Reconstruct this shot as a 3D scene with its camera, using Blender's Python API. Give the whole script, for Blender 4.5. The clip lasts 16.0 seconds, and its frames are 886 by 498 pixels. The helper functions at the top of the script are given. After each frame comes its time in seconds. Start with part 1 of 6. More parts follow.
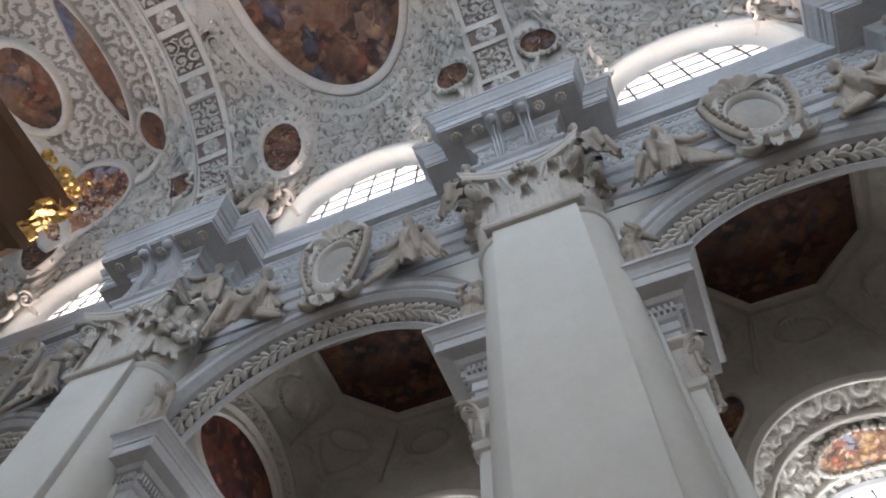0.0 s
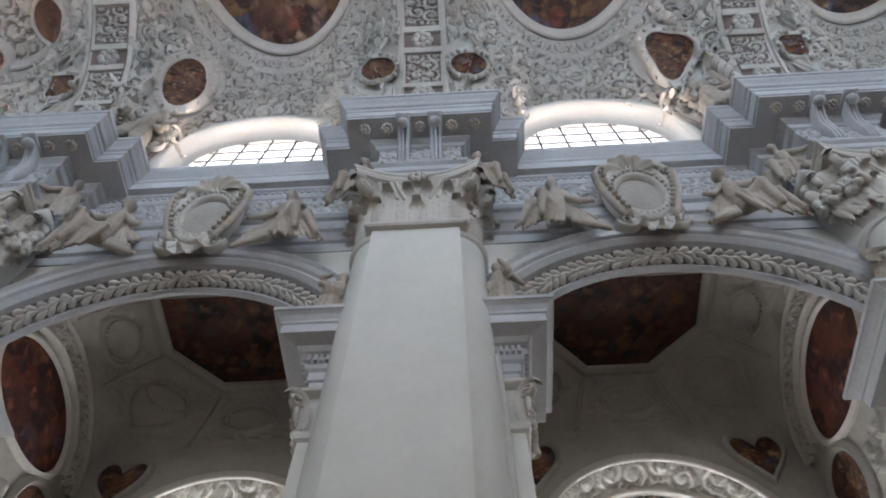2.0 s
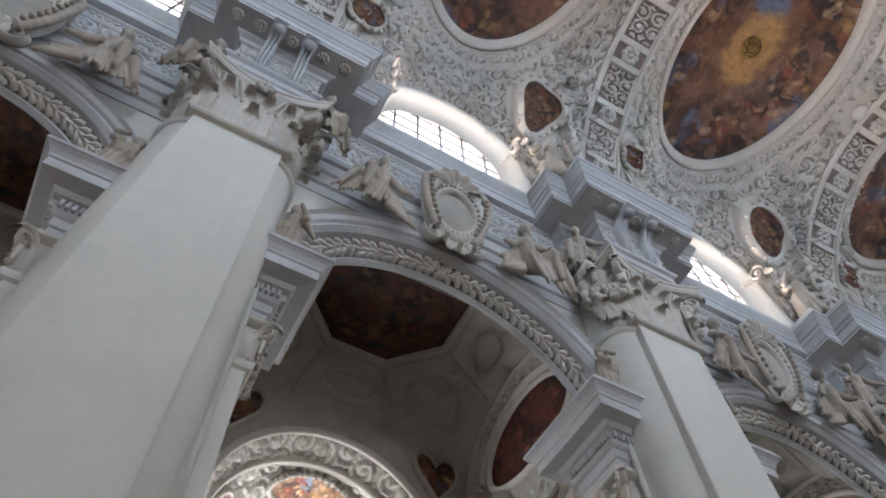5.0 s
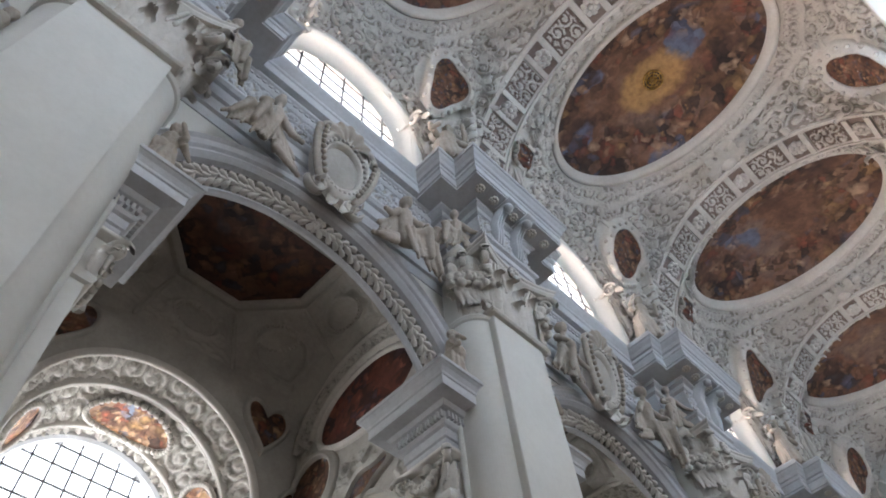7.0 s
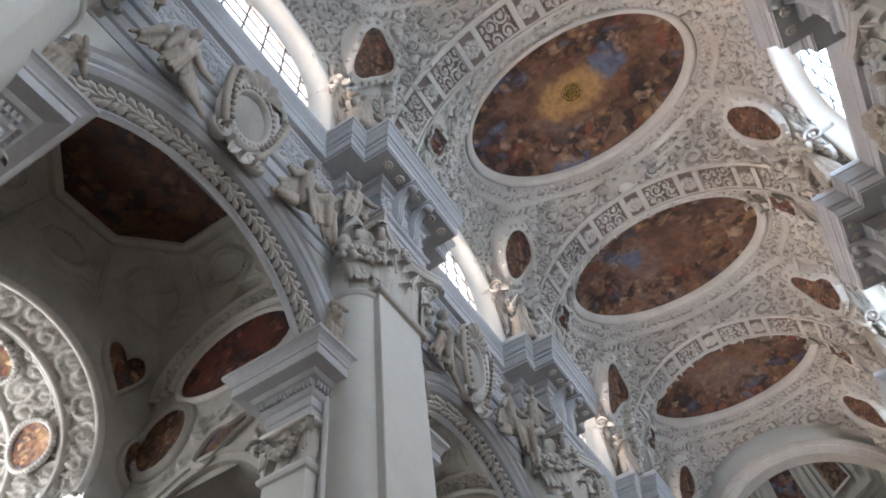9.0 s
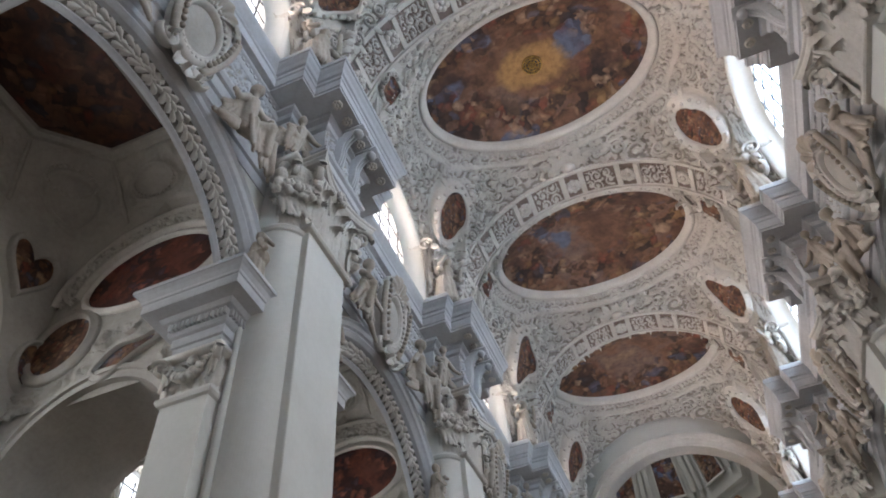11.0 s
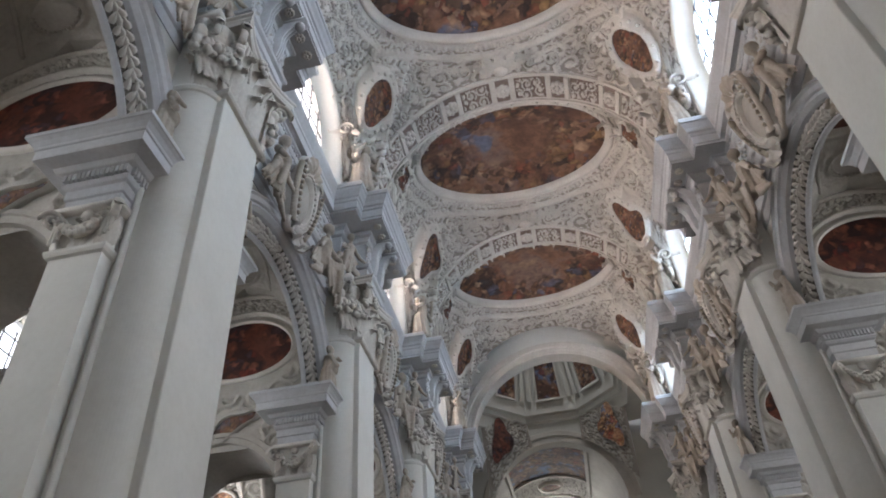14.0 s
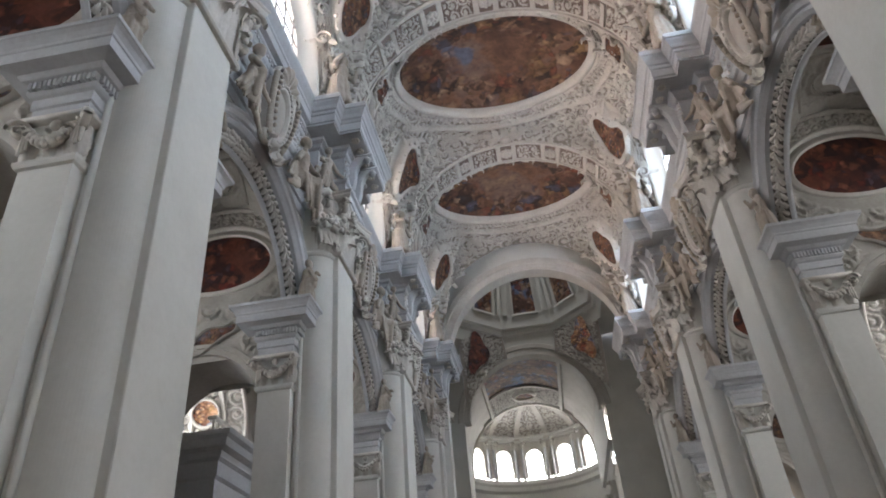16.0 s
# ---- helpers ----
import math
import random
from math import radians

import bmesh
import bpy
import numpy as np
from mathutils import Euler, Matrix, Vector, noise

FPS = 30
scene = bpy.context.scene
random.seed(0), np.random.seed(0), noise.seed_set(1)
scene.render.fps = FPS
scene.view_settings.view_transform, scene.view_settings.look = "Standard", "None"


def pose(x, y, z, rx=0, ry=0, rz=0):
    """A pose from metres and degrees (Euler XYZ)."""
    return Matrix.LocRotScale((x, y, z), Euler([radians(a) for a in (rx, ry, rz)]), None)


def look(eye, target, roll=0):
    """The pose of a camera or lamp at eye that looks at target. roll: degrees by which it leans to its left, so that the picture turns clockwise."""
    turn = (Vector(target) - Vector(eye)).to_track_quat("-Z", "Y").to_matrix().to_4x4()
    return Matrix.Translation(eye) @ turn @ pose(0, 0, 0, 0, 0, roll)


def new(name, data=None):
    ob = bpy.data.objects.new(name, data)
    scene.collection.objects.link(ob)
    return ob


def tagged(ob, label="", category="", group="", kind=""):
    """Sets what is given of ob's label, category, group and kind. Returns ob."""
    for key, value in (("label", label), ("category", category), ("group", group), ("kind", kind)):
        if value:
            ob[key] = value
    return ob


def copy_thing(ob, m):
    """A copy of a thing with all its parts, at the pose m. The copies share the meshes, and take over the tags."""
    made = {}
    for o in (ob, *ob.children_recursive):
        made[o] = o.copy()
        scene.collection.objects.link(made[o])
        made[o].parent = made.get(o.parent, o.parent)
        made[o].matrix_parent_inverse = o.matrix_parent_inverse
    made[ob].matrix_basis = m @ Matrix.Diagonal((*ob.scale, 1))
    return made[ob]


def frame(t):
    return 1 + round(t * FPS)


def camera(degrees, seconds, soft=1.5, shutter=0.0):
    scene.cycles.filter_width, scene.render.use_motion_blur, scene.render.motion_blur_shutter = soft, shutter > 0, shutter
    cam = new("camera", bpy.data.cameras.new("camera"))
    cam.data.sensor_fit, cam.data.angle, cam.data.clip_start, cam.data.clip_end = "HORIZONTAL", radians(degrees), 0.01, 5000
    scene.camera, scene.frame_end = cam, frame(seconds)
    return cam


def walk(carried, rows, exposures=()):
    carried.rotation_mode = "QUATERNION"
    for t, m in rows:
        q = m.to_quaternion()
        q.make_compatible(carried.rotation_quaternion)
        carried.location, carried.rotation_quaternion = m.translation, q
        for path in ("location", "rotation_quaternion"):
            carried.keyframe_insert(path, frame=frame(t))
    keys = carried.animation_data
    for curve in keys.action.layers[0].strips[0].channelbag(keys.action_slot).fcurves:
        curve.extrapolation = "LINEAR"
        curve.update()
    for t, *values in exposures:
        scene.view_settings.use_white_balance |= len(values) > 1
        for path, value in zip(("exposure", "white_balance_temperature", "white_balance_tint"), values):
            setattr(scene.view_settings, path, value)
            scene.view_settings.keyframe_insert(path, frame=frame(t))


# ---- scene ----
import functools

cam = camera(64.83, 16.0, soft=1.9)
EYE = (-0.495, 0.858, 1.6)
TURNS = [
    (0.0, 153.37, -1.68, 112.29),
    (0.5, 153.40, -1.14, 108.78),
    (1.0, 153.72, -0.98, 103.52),
    (1.5, 153.81, -0.53, 98.34),
    (2.0, 153.82, 0.15, 93.09),
    (2.5, 153.65, -0.26, 87.20),
    (3.0, 153.42, -0.46, 81.39),
    (3.5, 152.93, -0.30, 76.21),
    (4.0, 152.24, 0.41, 70.85),
    (6.5, 147.71, 3.34, 48.86),
    (7.0, 146.95, 4.04, 45.23),
    (7.5, 146.32, 4.73, 41.87),
    (8.0, 145.83, 5.41, 38.57),
    (10.5, 140.65, 4.28, 23.92),
    (11.0, 139.52, 4.13, 21.56),
    (11.5, 138.35, 3.66, 19.00),
    (12.0, 136.91, 3.28, 17.09),
    (12.5, 135.28, 3.50, 15.68),
    (13.0, 133.74, 3.69, 14.14),
    (13.5, 132.05, 3.40, 12.69),
    (14.0, 130.07, 3.72, 11.22),
    (14.5, 128.51, 3.97, 10.47),
    (15.0, 126.65, 4.32, 10.17),
    (15.5, 124.83, 4.30, 9.73),
    (16.0, 123.03, 4.33, 9.50),
]
walk(cam, [(t, pose(*EYE, rx, ry, rz)) for t, rx, ry, rz in TURNS])

# ---- world and light ----
P = 10.8           # bay length along the nave
world = bpy.data.worlds.new("daylight")
scene.world = world
world.use_nodes = True
wn = world.node_tree.nodes
sky = wn.new("ShaderNodeTexSky")
sky.sky_type, sky.sun_disc = "NISHITA", False
sky.sun_elevation, sky.sun_rotation = radians(57), radians(90)
wn["Background"].inputs["Strength"].default_value = 0.15
world.node_tree.links.new(sky.outputs[0], wn["Background"].inputs["Color"])
scene.view_settings.exposure = 0.17
sun = new("sun", bpy.data.lights.new("sun", "SUN"))
sun.data.energy, sun.data.angle, sun.data.color = 5.0, radians(0.5), (1.0, 0.86, 0.74)
sun.matrix_world = look((19.5, 3, 40), (0, 0, 10))


def window_or_fill_light(place, target, width, height, watts, color, spread=180):
    ob = new("window_or_fill_light", bpy.data.lights.new("window_or_fill_light", "AREA"))
    ob.data.shape, ob.data.size, ob.data.size_y = "RECTANGLE", width, height
    ob.data.energy, ob.data.color, ob.data.spread = watts, color, radians(spread)
    ob.matrix_world = look(place, target)
    return ob


NAVE_BLUE, AISLE_DAY = (0.62, 0.79, 1.0), (0.95, 0.97, 1.0)
for b in range(-2, 4):
    yc = (b + 0.5) * P
    window_or_fill_light((7.9, yc, 23.2), (0, yc, 23.2), 5.2, 5.2, 800, NAVE_BLUE)
    # warmed and tilted up to stand in for sunlight bounced onto the right vault
    window_or_fill_light((-7.9, yc, 23.2), (4, yc, 26.3), 4.6, 4.6, 350, (1.0, 0.80, 0.70), 110)
    window_or_fill_light((-17.2, yc, 12.3), (-8, yc, 12.3), 5.0, 5.4, 600, AISLE_DAY)
    window_or_fill_light((17.2, yc, 12.3), (8, yc, 12.3), 5.0, 5.4, 620, AISLE_DAY)
# added fill lamp inside the closed lantern, where there is no window
window_or_fill_light((-0.3, 50.3, 37.6), (-0.3, 50.3, 10), 4, 4, 240, AISLE_DAY, 120)

# ---- materials ----
def material(name):
    m = bpy.data.materials.new(name)
    m.use_nodes = True
    return m, m.node_tree.nodes, m.node_tree.links, m.node_tree.nodes["Principled BSDF"]


def ramp(nodes, stops):
    r = nodes.new("ShaderNodeValToRGB")
    while len(r.color_ramp.elements) < len(stops):
        r.color_ramp.elements.new(0.5)
    for e, (pos, col) in zip(r.color_ramp.elements, stops):
        e.position, e.color = pos, (*col, 1)
    return r


def noise_node(nodes, links, coord, scale, detail=5, rough=0.6, distort=0.0):
    n = nodes.new("ShaderNodeTexNoise")
    n.inputs["Scale"].default_value, n.inputs["Detail"].default_value = scale, detail
    n.inputs["Roughness"].default_value, n.inputs["Distortion"].default_value = rough, distort
    links.new(coord, n.inputs["Vector"])
    return n


def plaster(name, base, dirt, rough=0.75, grain=60, bump=0.15, dust=0.35):
    m, n, l, b = material(name)
    co = n.new("ShaderNodeNewGeometry").outputs["Position"]
    big = noise_node(n, l, co, 0.55, 6, 0.65)
    fine = noise_node(n, l, co, 9.0, 4, 0.6)
    r = ramp(n, [(0.3, dirt), (0.62, base)])
    l.new(big.outputs["Fac"], r.inputs["Fac"])
    mix = n.new("ShaderNodeMixRGB")
    mix.blend_type, mix.inputs["Fac"].default_value = "MULTIPLY", dust
    r2 = ramp(n, [(0.3, (0.72, 0.7, 0.67)), (0.6, (1, 1, 1))])
    l.new(fine.outputs["Fac"], r2.inputs["Fac"])
    l.new(r.outputs["Color"], mix.inputs["Color1"])
    l.new(r2.outputs["Color"], mix.inputs["Color2"])
    l.new(mix.outputs["Color"], b.inputs["Base Color"])
    b.inputs["Roughness"].default_value = rough
    g = noise_node(n, l, co, grain, 3, 0.6)
    bp = n.new("ShaderNodeBump")
    bp.inputs["Strength"].default_value, bp.inputs["Distance"].default_value = bump, 0.02
    l.new(g.outputs["Fac"], bp.inputs["Height"])
    l.new(bp.outputs["Normal"], b.inputs["Normal"])
    return m


STUCCO = plaster("white_stucco", (0.64, 0.605, 0.555), (0.52, 0.485, 0.44), grain=14, bump=0.35)
MOULD = plaster("grey_white_moulding", (0.55, 0.555, 0.57), (0.45, 0.455, 0.47), grain=40)
PAINT = plaster("pale_wall_paint", (0.70, 0.69, 0.65), (0.63, 0.62, 0.58), grain=25, bump=0.08, dust=0.15)
# grey of the aisles; in relief bands it also paints the recess shade
GREYP = plaster("dusty_grey_plaster_and_recess_shade", (0.45, 0.42, 0.375), (0.33, 0.31, 0.275), grain=12, bump=0.4)
STATUE = plaster("aged_stucco_figure", (0.50, 0.44, 0.375), (0.32, 0.275, 0.225), grain=18, bump=0.3)
# reddish coffer ground, darkened in colour for the shade of the recess
PINK = plaster("shaded_red_ground", (0.24, 0.18, 0.155), (0.17, 0.125, 0.11), grain=20)
DARK = plaster("dark_marble", (0.10, 0.09, 0.09), (0.05, 0.045, 0.045), rough=0.3, grain=8, bump=0.05)
# stucco ground darkened in colour for the shade between the scrolls
GROUND = plaster("recess_shade_ground", (0.35, 0.31, 0.275), (0.27, 0.235, 0.21), grain=16)
# near-black tone that paints the shade between the garland leaves
LEAF_SHADE = plaster("leaf_gap_shade", (0.17, 0.15, 0.13), (0.10, 0.09, 0.08), grain=16)
STONE = plaster("floor_stone", (0.30, 0.22, 0.17), (0.22, 0.16, 0.12), rough=0.45, grain=6, bump=0.05)


def gold():
    m, n, l, b = material("gilding")
    co = n.new("ShaderNodeNewGeometry").outputs["Position"]
    r = ramp(n, [(0.35, (0.30, 0.17, 0.05)), (0.6, (0.75, 0.5, 0.18))])
    l.new(noise_node(n, l, co, 5).outputs["Fac"], r.inputs["Fac"])
    l.new(r.outputs["Color"], b.inputs["Base Color"])
    b.inputs["Metallic"].default_value, b.inputs["Roughness"].default_value = 0.9, 0.35
    return m


GOLD = gold()


def fresco(name, scale, glow=False, tint=(1, 1, 1), seed=0.0, blue=0.62, size=None):
    """An old ceiling painting: brown clouds, patches of blue sky and crowds of lit bodies and robes."""
    m, n, l, b = material(name)
    tc = n.new("ShaderNodeTexCoord").outputs["Object"]
    mp = n.new("ShaderNodeMapping")
    mp.inputs["Location"].default_value = (seed * 7.3, seed * 3.1, seed)
    l.new(tc, mp.inputs["Vector"])
    co = mp.outputs["Vector"]

    def math_node(op, a, c):
        q = n.new("ShaderNodeMath")
        q.operation, q.use_clamp = op, True
        for k, v in enumerate((a, c)):
            if isinstance(v, float):
                q.inputs[k].default_value = v
            else:
                l.new(v, q.inputs[k])
        return q.outputs[0]

    def mix(fac, c1, c2, mode="MIX"):
        q = n.new("ShaderNodeMixRGB")
        q.blend_type = mode
        for k, v in zip(("Fac", "Color1", "Color2"), (fac, c1, c2)):
            if isinstance(v, float):
                q.inputs[k].default_value = v
            elif isinstance(v, tuple):
                q.inputs[k].default_value = (*v, 1)
            else:
                l.new(v, q.inputs[k])
        return q.outputs["Color"]

    def warped(sc, amount):
        w = noise_node(n, l, co, sc, 3, 0.5)
        q = n.new("ShaderNodeVectorMath")
        q.operation = "MULTIPLY_ADD"
        q.inputs[1].default_value = (amount,) * 3
        l.new(w.outputs["Color"], q.inputs[0])
        l.new(co, q.inputs[2])
        return q.outputs[0]

    def mask(value, lo, hi):
        r = ramp(n, [(lo, (0, 0, 0)), (hi, (1, 1, 1))])
        l.new(value, r.inputs["Fac"])
        return r.outputs["Color"]

    soft, tight = warped(scale * 1.2, 0.9 / scale), warped(scale * 3.5, 0.35 / scale)
    cloud = noise_node(n, l, soft, scale * 0.7, 5, 0.55, 0.4)
    r = ramp(n, [(0.30, (0.05, 0.028, 0.022)), (0.42, (0.13, 0.066, 0.045)), (0.52, (0.25, 0.135, 0.08)), (0.62, (0.22, 0.15, 0.12)), (0.74, (0.42, 0.29, 0.18))])
    l.new(cloud.outputs["Fac"], r.inputs["Fac"])
    col = r.outputs["Color"]
    sky_patch = noise_node(n, l, soft, scale * 0.85, 2, 0.4)
    col = mix(mask(sky_patch.outputs["Fac"], blue, blue + 0.05), col, (0.15, 0.185, 0.28))
    ellipse = None
    if size:
        sp = n.new("ShaderNodeVectorMath")
        sp.operation = "MULTIPLY"
        sp.inputs[1].default_value = (1 / size[0], 1 / size[1], 0.0)
        l.new(tc, sp.inputs[0])
        ln = n.new("ShaderNodeVectorMath")
        ln.operation = "LENGTH"
        l.new(sp.outputs[0], ln.inputs[0])
        ellipse = ln.outputs["Value"]
        if glow:
            wob = noise_node(n, l, co, 1.5, 3)
            ring = math_node("ADD", ellipse, math_node("MULTIPLY", wob.outputs["Fac"], 0.25))
            col = mix(math_node("SUBTRACT", 0.9, mask(ring, 0.38, 0.50)), col, (0.56, 0.34, 0.13))
    # crowds: rounded bodies, each in a colour of its own, lit on one side
    crowd = mask(noise_node(n, l, co, scale * 1.1, 3, 0.6).outputs["Fac"], 0.36, 0.48)
    if size:
        crowd = math_node("MULTIPLY", crowd, mask(ellipse, 0.38, 0.58))
    for k, (sc, cover) in enumerate(((scale * 3.0, 0.85), (scale * 6.5, 0.75))):
        v = n.new("ShaderNodeTexVoronoi")
        v.inputs["Scale"].default_value = sc
        l.new(tight, v.inputs["Vector"])
        robe = ramp(n, [(0.0, (0.06, 0.035, 0.028)), (0.22, (0.30, 0.16, 0.085)), (0.38, (0.50, 0.33, 0.21)), (0.5, (0.10, 0.05, 0.035)), (0.62, (0.33, 0.10, 0.06)), (0.74, (0.62, 0.46, 0.32)), (0.84, (0.12, 0.15, 0.25)), (0.92, (0.40, 0.26, 0.12))])
        robe.color_ramp.interpolation = "CONSTANT"
        sep = n.new("ShaderNodeSeparateColor")
        l.new(v.outputs["Color"], sep.inputs[0])
        l.new(sep.outputs[0], robe.inputs["Fac"])
        fold = ramp(n, [(0.05, (1.15, 1.1, 1.05)), (0.45, (0.62, 0.58, 0.55)), (0.75, (0.28, 0.24, 0.22))])
        l.new(v.outputs["Distance"], fold.inputs["Fac"])
        body = mix(1.0, robe.outputs["Color"], fold.outputs["Color"], "MULTIPLY")
        keep = math_node("MULTIPLY", crowd, mask(sep.outputs[1], 0.25 + 0.2 * k, 0.35 + 0.2 * k))
        col = mix(math_node("MULTIPLY", keep, cover), col, body)
    grime = noise_node(n, l, co, scale * 9, 4, 0.6)
    col = mix(0.5, col, mask(grime.outputs["Fac"], 0.2, 0.62), "MULTIPLY")
    l.new(mix(1.0, col, tint, "MULTIPLY"), b.inputs["Base Color"])
    b.inputs["Roughness"].default_value = 0.7
    bp = n.new("ShaderNodeBump")
    bp.inputs["Strength"].default_value, bp.inputs["Distance"].default_value = 0.1, 0.02
    l.new(noise_node(n, l, co, 30).outputs["Fac"], bp.inputs["Height"])
    l.new(bp.outputs["Normal"], b.inputs["Normal"])
    return m


FRESCOES = [fresco("fresco_%s" % s, 0.42, g, tint=(0.84, 0.78, 0.76), seed=i + 1.0, blue=0.60, size=(5.15, 3.25)) for i, (s, g) in enumerate((("crowd", False), ("heaven", True), ("battle", False), ("feast", False)))]
MEDAL = fresco("medallion_painting", 1.1, tint=(0.8, 0.68, 0.6), seed=9)
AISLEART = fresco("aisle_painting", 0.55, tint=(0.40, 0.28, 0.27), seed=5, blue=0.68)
REDART = fresco("red_lunette_painting", 0.6, tint=(0.62, 0.30, 0.28), seed=13, blue=0.62)
# tint above one: brightness of lit paintings put into the colour
BRIGHTART = fresco("brightened_painting", 1.0, tint=(2.2, 2.0, 1.8), seed=6, blue=0.56)
DOMEART = fresco("dome_painting", 0.6, tint=(1.0, 0.98, 1.05), seed=8, blue=0.52)


def glass():
    m, n, l, b = material("window_glass")
    b.inputs["Base Color"].default_value = (0.95, 0.97, 1.0, 1)
    b.inputs["Transmission Weight"].default_value = 1.0
    b.inputs["Roughness"].default_value, b.inputs["IOR"].default_value = 0.15, 1.45
    return m


GLASS = glass()
IRON, ni, li, bi = material("window_iron")
bi.inputs["Base Color"].default_value, bi.inputs["Roughness"].default_value = (0.07, 0.07, 0.08, 1), 0.6
HAZE, nh, lh, bh = material("bright_outdoor_haze")
bh.inputs["Base Color"].default_value = (0.9, 0.93, 1, 1)
bh.inputs["Emission Color"].default_value, bh.inputs["Emission Strength"].default_value = (0.9, 0.95, 1.0, 1), 1.4

GLARE, nl, ll, bl = material("glaring_daylight")
bl.inputs["Emission Color"].default_value, bl.inputs["Emission Strength"].default_value = (0.97, 0.98, 1.0, 1), 12.0

# ---- mesh helpers ----
def part(name, bm, mat, parent=None, label="", smooth=False):
    """Links a bmesh as one mesh object under a thing or a part."""
    me = bpy.data.meshes.new(name)
    bm.to_mesh(me)
    bm.free()
    return part_mesh(name, me, mat, parent, label, smooth)


def part_mesh(name, me, mat, parent=None, label="", smooth=False):
    if mat and not me.materials:
        me.materials.append(mat)
    if smooth:
        me.polygons.foreach_set("use_smooth", [True] * len(me.polygons))
    ob = new(name, me)
    if parent:
        ob.parent = parent
    if label:
        ob["label"] = label
    return ob


def thing(name, label, category, group="", kind=""):
    return tagged(new(name), label, category, group, kind)


def grid_mesh(bm, pts, close_u=False, close_v=False):
    """Faces over a 2D list of points."""
    vs = [[bm.verts.new(p) for p in row] for row in pts]
    nu, nv = len(vs), len(vs[0])
    for i in range(nu if close_u else nu - 1):
        for j in range(nv if close_v else nv - 1):
            bm.faces.new((vs[i][j], vs[(i + 1) % nu][j], vs[(i + 1) % nu][(j + 1) % nv], vs[i][(j + 1) % nv]))
    return vs


def array_mesh(name, X, Y, Z, close_u=False, relief=None, level=0.3, mats=()):
    """A quad mesh over arrays of the same 2D shape. relief: 0..1; faces under the level take the second material,
    recess shade put into colour.
    """
    nu, nv = X.shape
    me = bpy.data.meshes.new(name)
    idx = np.arange(nu * nv).reshape(nu, nv)
    if close_u:
        idx = np.vstack([idx, idx[:1]])
    f = np.stack([idx[:-1, :-1], idx[1:, :-1], idx[1:, 1:], idx[:-1, 1:]], -1).reshape(-1, 4)
    me.from_pydata(np.stack([X, Y, Z], -1).reshape(-1, 3).tolist(), [], f.tolist())
    me.update()
    for m in mats:
        me.materials.append(m)
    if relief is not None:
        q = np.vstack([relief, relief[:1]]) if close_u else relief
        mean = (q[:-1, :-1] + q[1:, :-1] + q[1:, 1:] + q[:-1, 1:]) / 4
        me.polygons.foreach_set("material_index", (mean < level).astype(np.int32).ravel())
    return me


def box(bm, x0, x1, y0, y1, z0, z1, bevel=0.0):
    m = Matrix.LocRotScale(((x0 + x1) / 2, (y0 + y1) / 2, (z0 + z1) / 2), None, (abs(x1 - x0), abs(y1 - y0), abs(z1 - z0)))
    made = bmesh.ops.create_cube(bm, size=1, matrix=m)
    if bevel:
        edges = list({e for v in made["verts"] for e in v.link_edges})
        bmesh.ops.bevel(bm, geom=edges, offset=bevel, segments=2, affect="EDGES")


def ball(bm, c, r, m=None, u=10, v=7):
    """A lump: an ellipsoid of u by v faces."""
    r = r if isinstance(r, tuple) else (r, r, r)
    c = Vector(c)
    rows = []
    for j in range(v + 1):
        f = math.pi * (0.04 + 0.92 * j / v)
        rows.append([c + Vector((r[0] * math.sin(f) * math.cos(2 * math.pi * i / u), r[1] * math.sin(f) * math.sin(2 * math.pi * i / u), r[2] * math.cos(f))) for i in range(u)])
    vs = grid_mesh(bm, rows, close_v=True)
    bm.faces.new(vs[0])
    bm.faces.new(vs[-1][::-1])


def moulding(bm, plan, profile, caps=True):
    """Sweeps a profile of (out, z) along a plan line of (x, y); out is to the line's left."""
    n = len(plan)
    rows = []
    for i in range(n):
        a = Vector(plan[i]) - Vector(plan[i - 1]) if i else None
        b = Vector(plan[i + 1]) - Vector(plan[i]) if i < n - 1 else None
        na = Vector((-a.y, a.x)).normalized() if a else None
        nb = Vector((-b.y, b.x)).normalized() if b else None
        if na and nb:
            s = (na + nb) / (1 + na.dot(nb))
        else:
            s = na or nb
        rows.append([(plan[i][0] + s.x * o, plan[i][1] + s.y * o, z) for o, z in profile])
    vs = grid_mesh(bm, rows)
    if caps:
        for row in (vs[0], vs[-1]):
            try:
                bm.faces.new(row)
            except ValueError:
                pass


def arc_sweep(bm, cy, cz, profile, a0=0.0, a1=math.pi, steps=48, caps=False):
    """Sweeps a profile of (x, r) round an arch in the y-z plane."""
    rows = []
    for i in range(steps + 1):
        a = a0 + (a1 - a0) * i / steps
        rows.append([(x, cy + r * math.cos(a), cz + r * math.sin(a)) for x, r in profile])
    grid_mesh(bm, rows)


# ---- relief fields ----
def hash2(i, j, k):
    v = np.sin(i * 127.1 + j * 311.7 + k * 74.7) * 43758.5453
    return v - np.floor(v)


